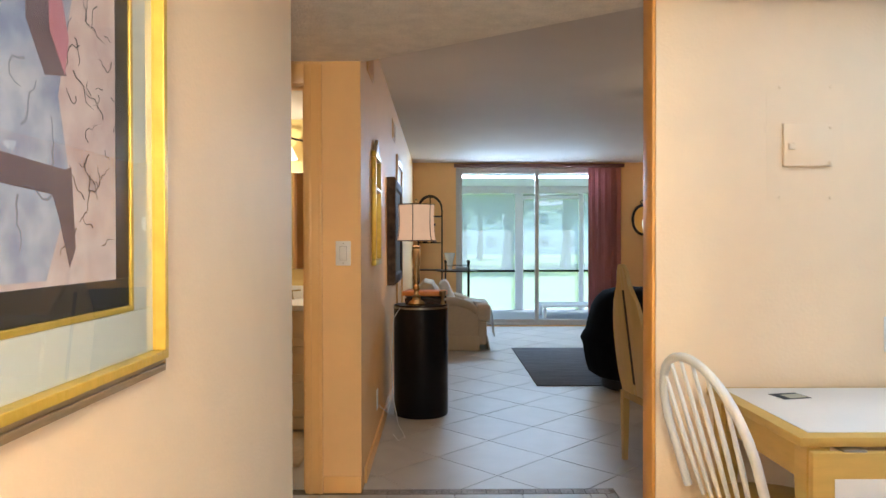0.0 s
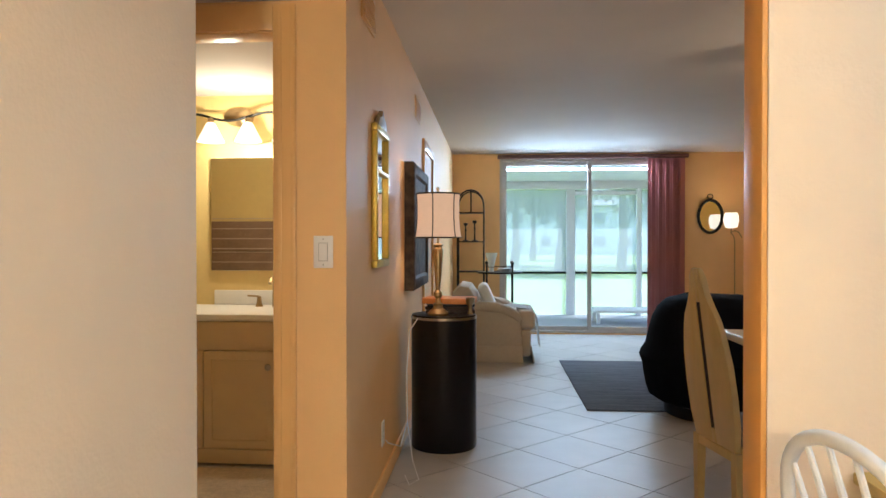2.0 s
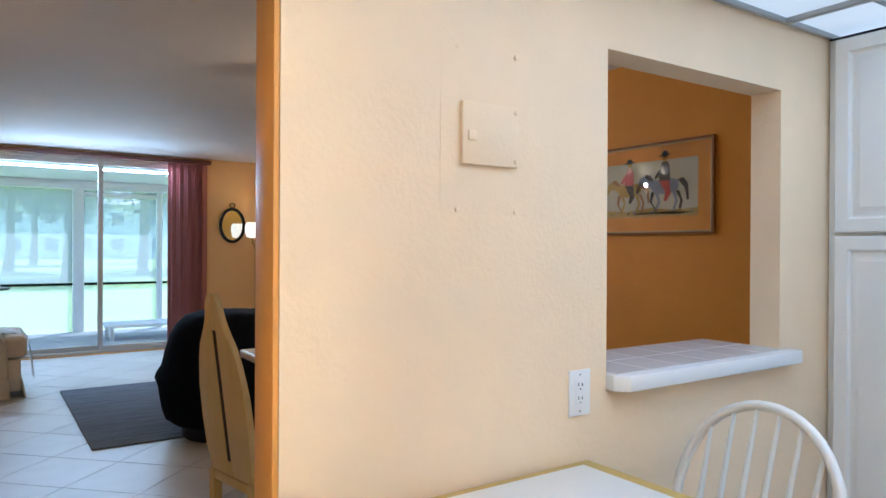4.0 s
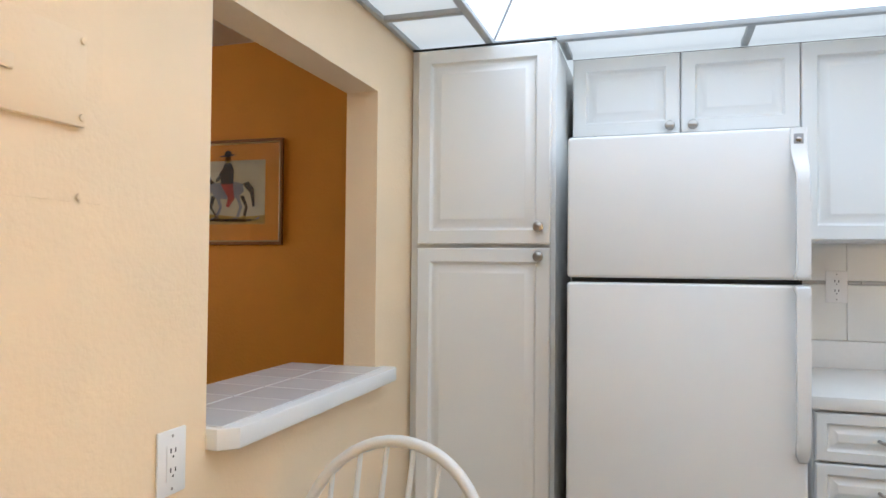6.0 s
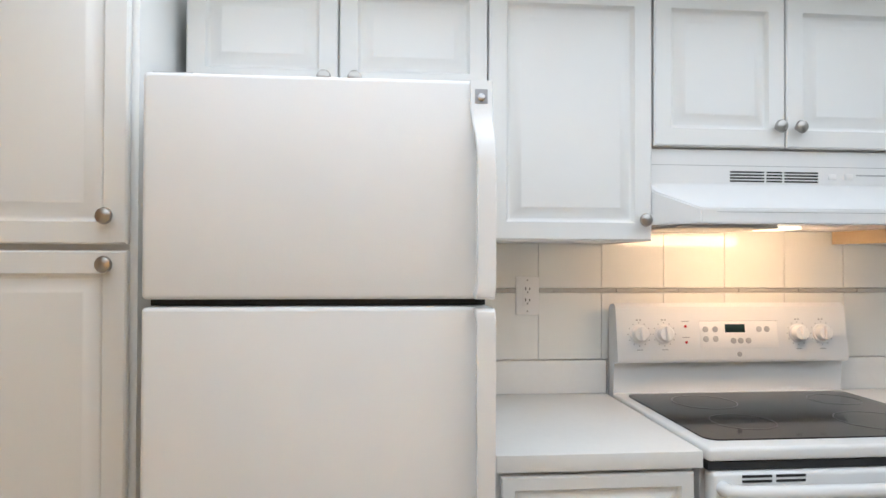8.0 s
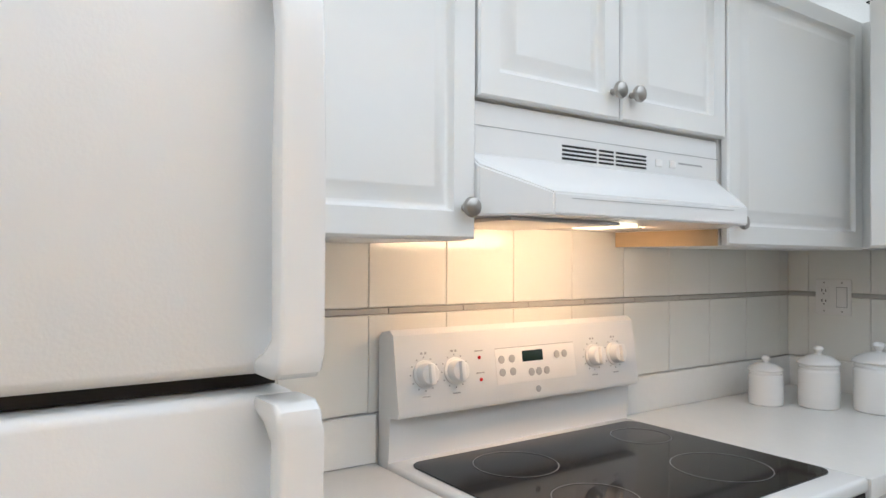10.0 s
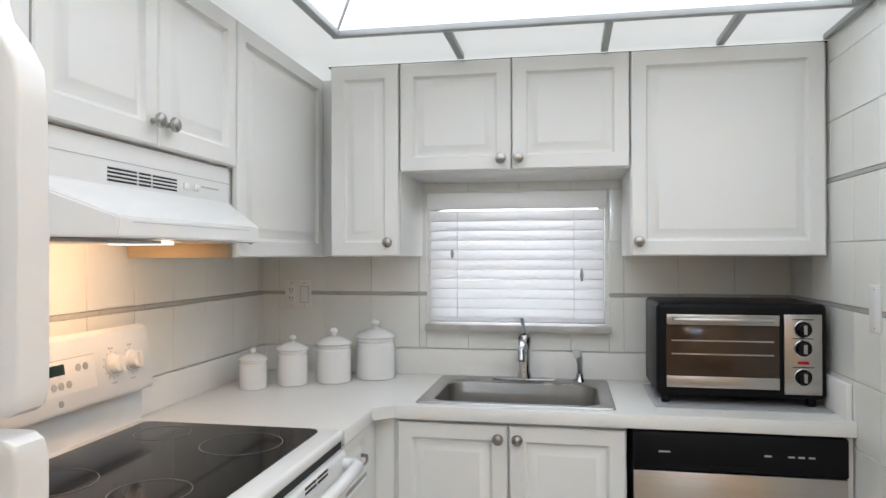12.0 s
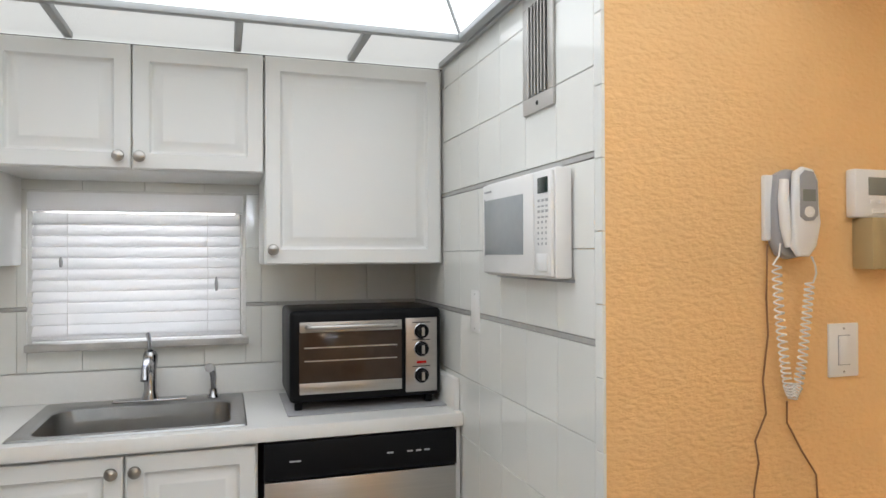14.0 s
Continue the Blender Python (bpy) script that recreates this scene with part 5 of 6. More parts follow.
for k in range(6):
    a = 2 * math.pi * (k + .35) / 6
    part("rib", tube([(1.715 + (r + .001) * math.cos(a), 6.36 + (r + .001) * math.sin(a), z) for r, z in prof], .0035, 6), DARKB, shd)
for r, z in ((.1405, 1.263), (.1305, 1.521)):
    part("shade_trim", tube([(1.715 + r * math.cos(2 * math.pi * k / 36), 6.36 + r * math.sin(2 * math.pi * k / 36), z) for k in range(36)], .004, 6, closed=True), DARKB, shd)
for k, (mt, w, d, h, a) in enumerate(((DARKB, .30, .20, .022, 5), (DARKB, .28, .19, .018, -6), (BLACKM, .29, .20, .016, 8), (ORANGEB, .31, .21, .034, -8))):
    z0 = .7995 + (0, .0225, .041, .0575)[k]
    bk = thing("folder", (1.80, 6.53, z0), "orange folder on a stack" if mt is ORANGEB else "dark leather folder in a stack on the drum cabinet", "book", "folder stack")
    part("cover", join(bmesh.new(), bx((-w / 2, -d / 2, 0), (w / 2, d / 2, h), .004), Matrix.Translation((1.775, 6.545, z0)) @ Matrix.Rotation(radians(a), 4, "Z")), mt, bk)
cp_ = thing("brass_cup", (1.90, 6.44, .80), "small brass cup on the drum cabinet", "cup")
part("cup", lathe(Matrix.Translation((1.905, 6.42, .7995)), [(.018, 0), (.012, .02), (.012, .05), (.026, .07), (.028, .10), (.024, .10), (.022, .075), (0, .07)], 18), BRASS, cp_)
cr = thing("lamp_cord", (1.55, 6.2, 0), "white lamp cord hanging to the outlet", "cable")
part("cord", tube([(1.60, 6.30, .785), (1.56, 6.24, .72), (1.545, 6.22, .50), (1.55, 6.20, .20), (1.53, 6.05, .10), (1.512, 5.72, .215), (1.505, 5.70, .235)], .003, 6), PLASTW, cr)
part("cord", tube([(1.55, 6.20, .20), (1.60, 6.05, .02), (1.66, 5.80, .004), (1.62, 5.72, .004), (1.58, 5.86, .004)], .003, 6), PLASTW, cr)

# ---- armchair, shelves and rug ----
ac = thing("armchair", (2.1, 9.75, 0), "cream upholstered skirted armchair with a white throw", "armchair")
for y0 in (9.33, 10.02):
    side = [(1.66, .06), (2.335, .06), (2.335, .40), (2.32, .47), (2.28, .53), (2.20, .575), (2.08, .605), (1.92, .62), (1.66, .625)]
    part("arm", slab(face("s", 0, y0 + .16, 0), side, .16, bev=.035), CREAMF, ac)
    yo = y0 + (.02 if y0 < 9.5 else .14)
    part("arm_roll", tube([(1.70, yo, .575), (1.95, yo, .575), (2.10, yo, .56), (2.20, yo, .53), (2.275, yo, .485), (2.315, yo, .43)], [.055, .055, .053, .05, .044, .03], 14), CREAMF, ac)
part("seat_base", bx((1.80, 9.49, .06), (2.38, 10.02, .33), .02), CREAMF, ac)
part("cushion", bx((1.90, 9.495, .335), (2.36, 10.015, .50), .04, seg=3), CREAMF, ac)
part("cushion_front", bx((2.30, 9.345, .335), (2.475, 10.165, .535), .05, seg=4), CREAMF, ac)
part("front_rail", bx((2.33, 9.36, .06), (2.43, 10.15, .335), .02), CREAMF, ac)
part("backrest", slab(face("s", 1.60, 10.16, .06), [(0, 0), (.26, 0), (.32, .40), (.27, .62), (.20, .72), (.10, .74), (.02, .66)], .82, bev=.05), CREAMF, ac)
for a, b in (((1.68, 9.322, .004), (2.34, 9.332, .17)), ((2.425, 9.34, .004), (2.440, 10.16, .17))):
    t = bx(a, b, .002)
    for v in t.verts:
        if v.co.z < .1:
            v.co.x, v.co.y = v.co.x + (.03 if a[0] > 2 else .01), v.co.y - (.018 if a[0] < 2 else 0)
    part("skirt", t, CREAMF, ac)
th = thing("throw_blanket", (2.2, 9.9, .5), "white throw blanket draped over the armchair", "blanket")
bm = bmesh.new()
NU, NV = 16, 12
gr = []
for i in range(NU):
    row = []
    for j in range(NV):
        s, q_ = i / (NU - 1), j / (NV - 1)
        x, z = 2.12 + s * .44, .520 + .022 * math.sin(min(1, s / .7) * 3.14)
        if s > .72:
            x, z = 2.44 + min(s - .72, .10) * .55 + (s - .72) * .16, .530 - max(0, s - .76) * 1.75
        row.append(bm.verts.new((x, 9.52 + q_ * .44 + .015 * math.sin(s * 9), z + .015 * noise.noise(Vector((s * 6, q_ * 6, 0))) + .012)))
    gr.append(row)
for i in range(NU - 1):
    for j in range(NV - 1):
        bm.faces.new((gr[i][j], gr[i + 1][j], gr[i + 1][j + 1], gr[i][j + 1]))
bmesh.ops.solidify(bm, geom=bm.faces[:], thickness=.012)
part("cloth", bm, WHITEF, th)
pl = thing("throw_pillow", (1.90, 9.7, .6), "white pillow leaning in the armchair", "pillow")
t = bx((-.06, -.19, -.15), (.06, .19, .15), .055, seg=4)
part("pillow", join(bmesh.new(), t, Matrix.Translation((1.975, 9.72, .655)) @ Matrix.Rotation(radians(-24), 4, "Y")), WHITEF, pl)

et = thing("etagere", (1.8, 11.2, 0), "arched black iron etagere shelf in the corner", "shelf")
EX0, EX1, EY0, EY1 = 1.58, 1.92, 11.15, 11.45
for y in (EY0, EY1):
    pts = [(EX0, y, 0), (EX0, y, 1.70)] + [((EX0 + EX1) / 2 - .17 * math.cos(a), y, 1.72 + .20 * math.sin(a)) for a in [math.pi * k / 10 for k in range(1, 10)]] + [(EX1, y, 1.70), (EX1, y, 0)]
    part("upright", tube(pts, .010, 8), IRON, et)
    part("centre_bar", tube([((EX0 + EX1) / 2, y, 1.62), ((EX0 + EX1) / 2, y, 1.92)], .006, 6), IRON, et)
for z in (.45, .85, 1.24, 1.62):
    part("shelf", bx((EX0, EY0, z), (EX1, EY1, z + .014), .003), IRON, et)
for k, (x, y, h) in enumerate(((1.68, 11.3, .24), (1.80, 11.25, .27))):
    c = thing("candlestick", (x, y, 1.254), "dark candlestick on the iron shelf", "candlestick", "candlesticks")
    part("stick", lathe(Matrix.Translation((x, y, 1.2545)), [(.045, 0), (.04, .01), (.012, .02), (.008, h * .5), (.014, h * .6), (.008, h * .7), (.010, h * .85), (.028, h * .9), (.026, h), (0, h)], 14), IRON, c)
st = thing("tier_table", (2.2, 10.6, 0), "small dark two-tier side table with ball finials", "side table")
for z in (.40, .86):
    part("tier", lathe(Matrix.Translation((2.12, 10.7, z)), [(.0, 0), (.27, 0), (.275, .012), (.27, .02), (0, .02)], 28), LACQ, st)
for a in (45, 135, 225, 315):
    x, y = 2.12 + .22 * math.cos(radians(a)), 10.7 + .22 * math.sin(radians(a))
    part("post", lathe(Matrix.Translation((x, y, 0)), [(.010, 0), (.010, .97), (.018, .985), (.018, 1.0), (0, 1.015)], 10), IRON, st)
part("gallery_rail", tube([(2.12 + .22 * math.cos(radians(a)), 10.7 + .22 * math.sin(radians(a)), .94) for a in (45, 135, 225, 315)], .005, 6, closed=True), IRON, st)
va = thing("crystal_vase", (2.05, 10.62, .88), "flared crystal vase on the tier table", "vase")
part("vase", lathe(Matrix.Translation((2.02, 10.62, .881)), [(.035, 0), (.03, .03), (.05, .14), (.075, .23), (.07, .23), (.045, .14), (.02, .035), (0, .03)], 20), mat("frosted_crystal", (.80, .86, .86), .15, grain=.15, scale=30), va)
for k in range(3):
    d_ = thing("plate", (2.18, 10.72, .88 + k * .012), "stacked white plate on the tier table", "plate", "plates")
    part("dish", lathe(Matrix.Translation((2.2, 10.72, .881 + k * .013)), [(.04, 0), (.10, .008), (.11, .012), (.10, .012), (0, .006)], 24), ENAMEL, d_)
solid("rug", bx((2.73, 7.35, .0005), (4.60, 9.46, .012), .003), RUGM, "dark grey woven rug on the tile floor", "rug")

# ---- black covered chair, dining chair, dining table ----
bc = thing("covered_armchair", (3.635, 7.35, 0), "round armchair under a black velvet cover", "armchair")
CX, CY = 3.635, 7.35
bm = lathe(Matrix.Translation((CX, CY, 0)), [(.35, .088), (.40, .10), (.445, .13), (.468, .20), (.485, .30), (.492, .36), (.512, .415), (.500, .45), (.468, .50), (.450, .60), (.425, .70), (.385, .775), (.33, .825), (.24, .85), (0, .857)], 56)
for v in bm.verts:
    a = math.atan2(v.co.y - CY, v.co.x - CX)
    k = 1 + .03 * noise.noise(Vector((math.cos(a) * 2.5, math.sin(a) * 2.5, v.co.z * 2))) + .014 * math.sin(a * 17 + v.co.z * 3) * max(0, 1 - v.co.z / .7)
    v.co.x, v.co.y = CX + (v.co.x - CX) * k, CY + (v.co.y - CY) * k
    if .5 < v.co.z:
        v.co.z += .02 * noise.noise(Vector((v.co.x * 6, v.co.y * 6, 0)))
part("cover", bm, BLACKF, bc)
part("base", lathe(Matrix.Translation((CX, CY, 0)), [(.335, 0), (.345, .01), (.350, .087), (0, .087)], 40), LACQ, bc, "dark round plinth")

dch = thing("dining_chair", (0, 0, 0), "cream lacquered high-back dining chair with a slotted back", "chair")
half = [(.160, .40), (.180, .50), (.186, .62), (.180, .75), (.160, .86), (.135, .925), (.106, .965), (.074, .995), (.062, 1.03), (.052, 1.09), (.028, 1.125)]
for sgn in (1, -1):
    edge = [(s * sgn, z) for s, z in half]
    inner = [(.017 * sgn, 1.128), (.017 * sgn, .985), (.017 * sgn, .97), (.017 * sgn, .46), (.017 * sgn, .40)]
    poly = edge + inner
    if sgn < 0:
        poly = poly[::-1]
    part("back_panel", slab(Matrix(((0, 0, 1, -.20), (1, 0, 0, 0), (0, 1, 0, 0), (0, 0, 0, 1))), poly, .026, bev=.006), CREAMW, dch)
part("back_joint", bx((-.1995, -.0168, .985), (-.1745, .0168, 1.125), .003), CREAMW, dch)
part("back_joint", bx((-.1995, -.0168, .401), (-.1745, .0168, .46), .003), CREAMW, dch)
part("back_slot", bx((-.1965, -.0168, .461), (-.190, .0168, .984)), DARKG, dch, smooth=False)
part("lower_rail", bx((-.200, -.150, .36), (-.172, .150, .398), .004), CREAMW, dch)
part("seat", bx((-.17, -.21, .42), (.24, .21, .475), .018, seg=3), mat("patterned_seat_fabric", (.30, .28, .26), .9, col2=(.06, .06, .06), scale=40), dch)
part("seat_rail", bx((-.17, -.20, .36), (.23, .20, .418), .004), CREAMW, dch)
for x, y in ((-.185, .155), (-.185, -.155), (.20, .17), (.20, -.17)):
    part("leg", loft(Matrix.Translation((x - .019, y - .019, 0)), .038, .038, [(.006, 0), (0, .30), (0, .40)]), CREAMW, dch)
for ob in list(dch.children):
    if ob.name.startswith("back_"):
        for v in ob.data.vertices:
            v.co.x -= .13 * (v.co.z - .40)
dch.matrix_basis = pose(3.158, 5.235, 0, 0, 0, 11)
tb = thing("dining_table", (4.15, 5.75, 0), "cream lacquered dining table", "table")
part("tabletop", bx((3.31, 5.36, .705), (5.0, 6.20, .75), .012, seg=3), CREAMW, tb)
part("apron", bx((3.45, 5.48, .63), (4.86, 6.08, .704), .004), CREAMW, tb)
for x in (3.56, 4.72):
    part("pedestal", bx((x, 5.58, .05), (x + .10, 5.98, .629), .01), CREAMW, tb)
    part("foot", bx((x - .04, 5.5, 0), (x + .14, 6.06, .05), .01), CREAMW, tb)
chn = thing("chandelier", (4.1, 6.28, 2.44), "small brass chandelier with lit opal shades over the dining table", "lamp")
part("rod", tube([(4.1, 6.28, 2.439), (4.1, 6.28, 1.98)], .008, 8), BRASS, chn)
for k in range(4):
    a = radians(45 + 90 * k)
    x, y = 4.1 + .15 * math.cos(a), 6.28 + .15 * math.sin(a)
    arm = part("arm", tube([(4.1, 6.28, 2.0), (4.1 + .1 * math.cos(a), 6.28 + .1 * math.sin(a), 1.95), (x, y, 1.93)], .006, 6), BRASS, chn)
    part("shade", lathe(Matrix.Translation((x, y, 1.93)), [(.015, 0), (.034, .015), (.042, .06), (.038, .06), (.015, .008)], 16), OPAL, arm)

# ---- sliding door, vertical blind, mirror and sconce ----
sd = thing("door_1", (3.3, 11.67, 0), "aluminium sliding glass door to the patio", "door")
tagged(sd, kind="structure")
bm = bmesh.new()
for a, b in (((2.13, 11.62, .015), (2.17, 11.72, 2.385)), ((4.52, 11.62, .015), (4.56, 11.72, 2.385)), ((2.17, 11.62, 2.335), (4.52, 11.72, 2.385)), ((2.17, 11.62, .015), (4.52, 11.72, .045))):
    bx(a, b, .002, bm)
part("door_frame", bm, ALU, sd)
for x0, x1, y in ((2.17, 3.37, 11.69), (3.31, 4.52, 11.645)):
    bm = bmesh.new()
    for a, b in (((x0, y - .018, .045), (x0 + .055, y + .018, 2.335)), ((x1 - .055, y - .018, .045), (x1, y + .018, 2.335)), ((x0 + .055, y - .018, .045), (x1 - .055, y + .018, .10)), ((x0 + .055, y - .018, 2.28), (x1 - .055, y + .018, 2.335))):
        bx(a, b, .002, bm)
    lf = part("sash", bm, ALU, sd)
    pn_ = part("pane", bx((x0 + .055, y - .003, .10), (x1 - .055, y + .003, 2.28)), GLASS, lf, smooth=False)
    pn_.visible_shadow = False
vb_ = thing("vertical_blind", (4.33, 11.56, 0), "burgundy vertical blind drawn to one side", "blind")
part("head_rail", bx((2.10, 11.53, 2.365), (4.62, 11.605, 2.415), .004), mat("burgundy_rail", (.16, .07, .06), .5, grain=.1), vb_)
for k in range(15):
    x = 4.115 + k * .031
    part("vane", join(bmesh.new(), bx((-.036, -.001, .04), (.036, .001, 2.36)), Matrix.Translation((x, 11.565, 0)) @ Matrix.Rotation(radians(38 + 14 * math.sin(k * 2.1)), 4, "Z")), CURT, vb_, smooth=False)
om = thing("oval_mirror", (4.93, 11.61, 1.6), "oval wall mirror in a dark iron frame with a ring", "mirror")
m = face("s", 4.915, 11.613, 1.585)
ov_pts = [(.155 * math.cos(2 * math.pi * k / 36), .215 * math.sin(2 * math.pi * k / 36)) for k in range(36)]
part("frame", tube([m @ Vector((u, v, .022)) for u, v in ov_pts], .020, 8, closed=True), IRON, om)
part("glass", slab(m @ Matrix.Translation((0, 0, .004)), ov_pts, .010), MIRROR, om, smooth=False)
part("ring", tube([m @ Vector((.035 * math.cos(2 * math.pi * k / 16), .265 + .03 * math.sin(2 * math.pi * k / 16), .012)) for k in range(16)], .006, 6, closed=True), IRON, om)
fl_ = thing("floor_lamp", (5.13, 11.3, 0), "brass floor lamp with a lit opal glass shade", "lamp")
part("base", lathe(Matrix.Translation((5.13, 11.3, 0)), [(.13, 0), (.13, .015), (.03, .03), (.012, .04), (0, .04)], 24), BRASS, fl_)
part("pole", tube([(5.13, 11.3, .03), (5.13, 11.3, 1.26), (5.115, 11.3, 1.32), (5.085, 11.3, 1.36), (5.085, 11.3, 1.42)], .008, 8), BRASS, fl_)
part("arm", tube([(5.085, 11.3, 1.37), (5.13, 11.3, 1.39), (5.18, 11.3, 1.37), (5.22, 11.3, 1.30)], .007, 8), BRASS, fl_)
part("shade", lathe(Matrix.Translation((5.085, 11.3, 1.42)), [(.03, 0), (.075, .015), (.095, .10), (.090, .16), (.072, .20), (.068, .20), (.086, .155), (.07, .02), (.03, .005)], 24), OPAL, fl_, "lit opal glass shade")

# ---- bathroom ----
vn = thing("bathroom_vanity", (.6, 6.2, 0), "cream bathroom vanity with shaker doors and a white top", "cabinet")
VY = 5.96
part("body", bx((.04, VY, .012), (1.365, 6.545, .80), .002), VANW, vn)
part("plinth", bx((.06, VY + .04, 0), (1.36, 6.5, .0118)), DARKG, vn)
SH = [(0, 0), (0, .016), (.002, .018), (.045, .018), (.048, .012), (.052, .012)]
m = face("s", 0, VY, 0)
part("false_front", fb(m, .045, .642, .0, .856, .796, .018, .002), VANW, vn)
for u, k_ in ((.045, .36), (.452, .37)):
    dd = part("door", loft(m @ Matrix.Translation((u, .098, 0)), .402, .538, SH), VANW, vn)
    knob(m, u + k_, .553, dd)
for k in range(3):
    dd = part("drawer_front", loft(m @ Matrix.Translation((.862, .098 + k * .236, 0)), .40, .228, SH), VANW, vn)
    knob(m, 1.062, .212 + k * .236, dd)
part("base_board", fb(m, .045, .014, .0, 1.26, .092, .014, .002), VANW, vn)
part("countertop", bx((.03, VY - .025, .80), (1.367, 6.547, .838), .006), COUNT, vn)
part("upstand", bx((.27, 6.525, .8385), (1.367, 6.547, .93), .003), COUNT, vn)
bf = thing("bath_faucet", (.66, 6.42, .838), "antique brass two-handle bathroom faucet", "faucet")
part("spout", tube([(.70, 6.42, .838), (.70, 6.42, .98), (.70, 6.40, 1.01), (.70, 6.35, 1.01), (.70, 6.33, .985)], [.018, .013, .014, .013, .013], 10), BRASS, bf)
for x in (.60, .80):
    h_ = part("handle", lathe(Matrix.Translation((x, 6.42, .838)), [(.024, 0), (.016, .02), (.012, .06), (0, .065)], 14), BRASS, bf)
    part("lever", tube([(x, 6.42, .90), (x + (.07 if x > .7 else -.07), 6.41, .905)], .006, 8), BRASS, h_)
bmr = thing("bath_mirror", (.5, 6.55, 1.06), "frameless bathroom wall mirror", "mirror")
part("glass", bx((.254, 6.520, 1.055), (1.36, 6.5495, 1.770), .001), MIRROR, bmr, smooth=False)
vl = thing("vanity_light", (.55, 6.54, 1.95), "wavy bronze vanity light with lit glass shades", "lamp")
part("canopy", lathe(face("s", .430, 6.549, 2.03) @ Matrix.Scale(1.6, 4, (1, 0, 0)), [(.06, 0), (.06, .015), (.03, .04), (0, .04)], 24), BRASS, vl)
part("bar", tube([(x, 6.46, 2.02 + .025 * math.sin(x * 12)) for x in [.08 + .045 * k for k in range(19)]], .008, 8), IRON, vl)
for x in (.286, .525, .765):
    s_ = part("shade", lathe(Matrix.Translation((x, 6.44, 1.86)), [(.085, 0), (.07, .03), (.05, .07), (.03, .11), (.02, .12), (.018, .115), (.045, .07), (.08, .0)], 20), GLOW, vl, "lit frosted glass shade")
    part("socket", lathe(Matrix.Translation((x, 6.44, 1.975)), [(.02, 0), (.018, .03), (0, .04)], 12), BRASS, s_)
tr = thing("towel_rack", (-.05, 4.96, 1.4), "towel rack with brown striped towels", "towel rack")
part("rail", tube([(-.55, 5.02, 1.40), (.40, 5.02, 1.40)], .009, 8), NICKEL, tr)
for x in (-.5, .36):
    part("bracket", tube([(x, 4.969, 1.40), (x, 5.02, 1.40)], .012, 8), NICKEL, tr)
for x0, x1, z0, y in ((-.48, .32, .96, 5.034), (-.36, .22, 1.16, 5.050)):
    tw = thing("towel", ((x0 + x1) / 2, y, z0), "brown towel with pale stripes on the rack", "towel", "towels")
    part("cloth", bx((x0, y - .010, z0), (x1, y + .006, 1.415), .004), TOWEL, tw)
    for k in range(4):
        z = z0 + .02 + k * .085
        part("stripe", bx((x0 + .002, y + .0055, z), (x1 - .002, y + .0075, z + .006)), TOWELS, tw, smooth=False)

bt = solid("bath_mat", bx((.35, 5.22, .001), (1.10, 5.86, .022), .008), mat("cream_shag_mat", (.66, .56, .42), .95, grain=.25, scale=40, bump=1.0, bscale=120), "cream shaggy bath mat on the floor", "mat")

# ---- added pan, stem and socket for the unseen entry fill light ----
el = thing("ceiling_lamp", (1.98, .55, ZPOP), "added pan and stem that carry the unseen entry fill light", "lamp")
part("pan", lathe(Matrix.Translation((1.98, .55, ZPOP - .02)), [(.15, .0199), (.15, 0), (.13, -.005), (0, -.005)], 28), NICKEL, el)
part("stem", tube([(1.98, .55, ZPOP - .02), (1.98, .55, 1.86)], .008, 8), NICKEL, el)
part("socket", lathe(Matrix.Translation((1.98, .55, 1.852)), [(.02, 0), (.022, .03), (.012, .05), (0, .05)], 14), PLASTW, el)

# ---- patio, lawn and trees ----
solid("ground", bx((-120, 11.76, -.40), (130, 300, -.10)), GRASS, "sunlit lawn", "lawn", "structure", False)
solid("patio_floor", bx((.5, 11.76, -.098), (6.5, 14.3, -.01)), CONC, "concrete patio floor", "patio", "structure", False)
solid("patio_ceiling", bx((.3, 11.76, 2.30), (6.7, 14.5, 2.42)), WHITEO, "white patio ceiling", "ceiling", "structure", False)
solid("patio_beam", bx((.5, 14.2, 2.165), (6.5, 14.34, 2.30), .005), WHITEO, "white patio header beam", "trim", "structure")
for x in (.6, 3.30, 4.50, 6.3):
    solid("patio_post", bx((x, 14.2, -.01), (x + (.15 if x == 3.30 else .08), 14.32, 2.165), .005), WHITEO, "white patio screen post", "post", "structure")
solid("patio_door_header", bx((3.45, 14.22, 2.06), (4.50, 14.30, 2.12), .004), WHITEO, "white screen door header", "trim", "structure")
solid("patio_rail", bx((.6, 14.23, .70), (6.3, 14.28, .735), .003), BLACKP, "dark patio chair rail", "rail", "structure")
for x0, x1 in ((.69, 3.29), (3.46, 4.49), (4.59, 6.29)):
    for z0, z1 in ((-.01, .695), (.74, 2.16)):
        solid("insect_screen", bx((x0, 14.252, z0), (x1, 14.254, z1)), SCREEN, "pale insect screen of the patio", "screen", "structure", False)
bn = thing("patio_bench", (4.2, 13.2, 0), "low white patio table", "table")
part("top", bx((3.58, 12.8, .17), (4.60, 13.4, .21), .01), WHITEO, bn)
for x in (3.62, 4.52):
    for y in (12.85, 13.30):
        part("leg", bx((x, y, -.01), (x + .05, y + .05, .17), .005), WHITEO, bn)


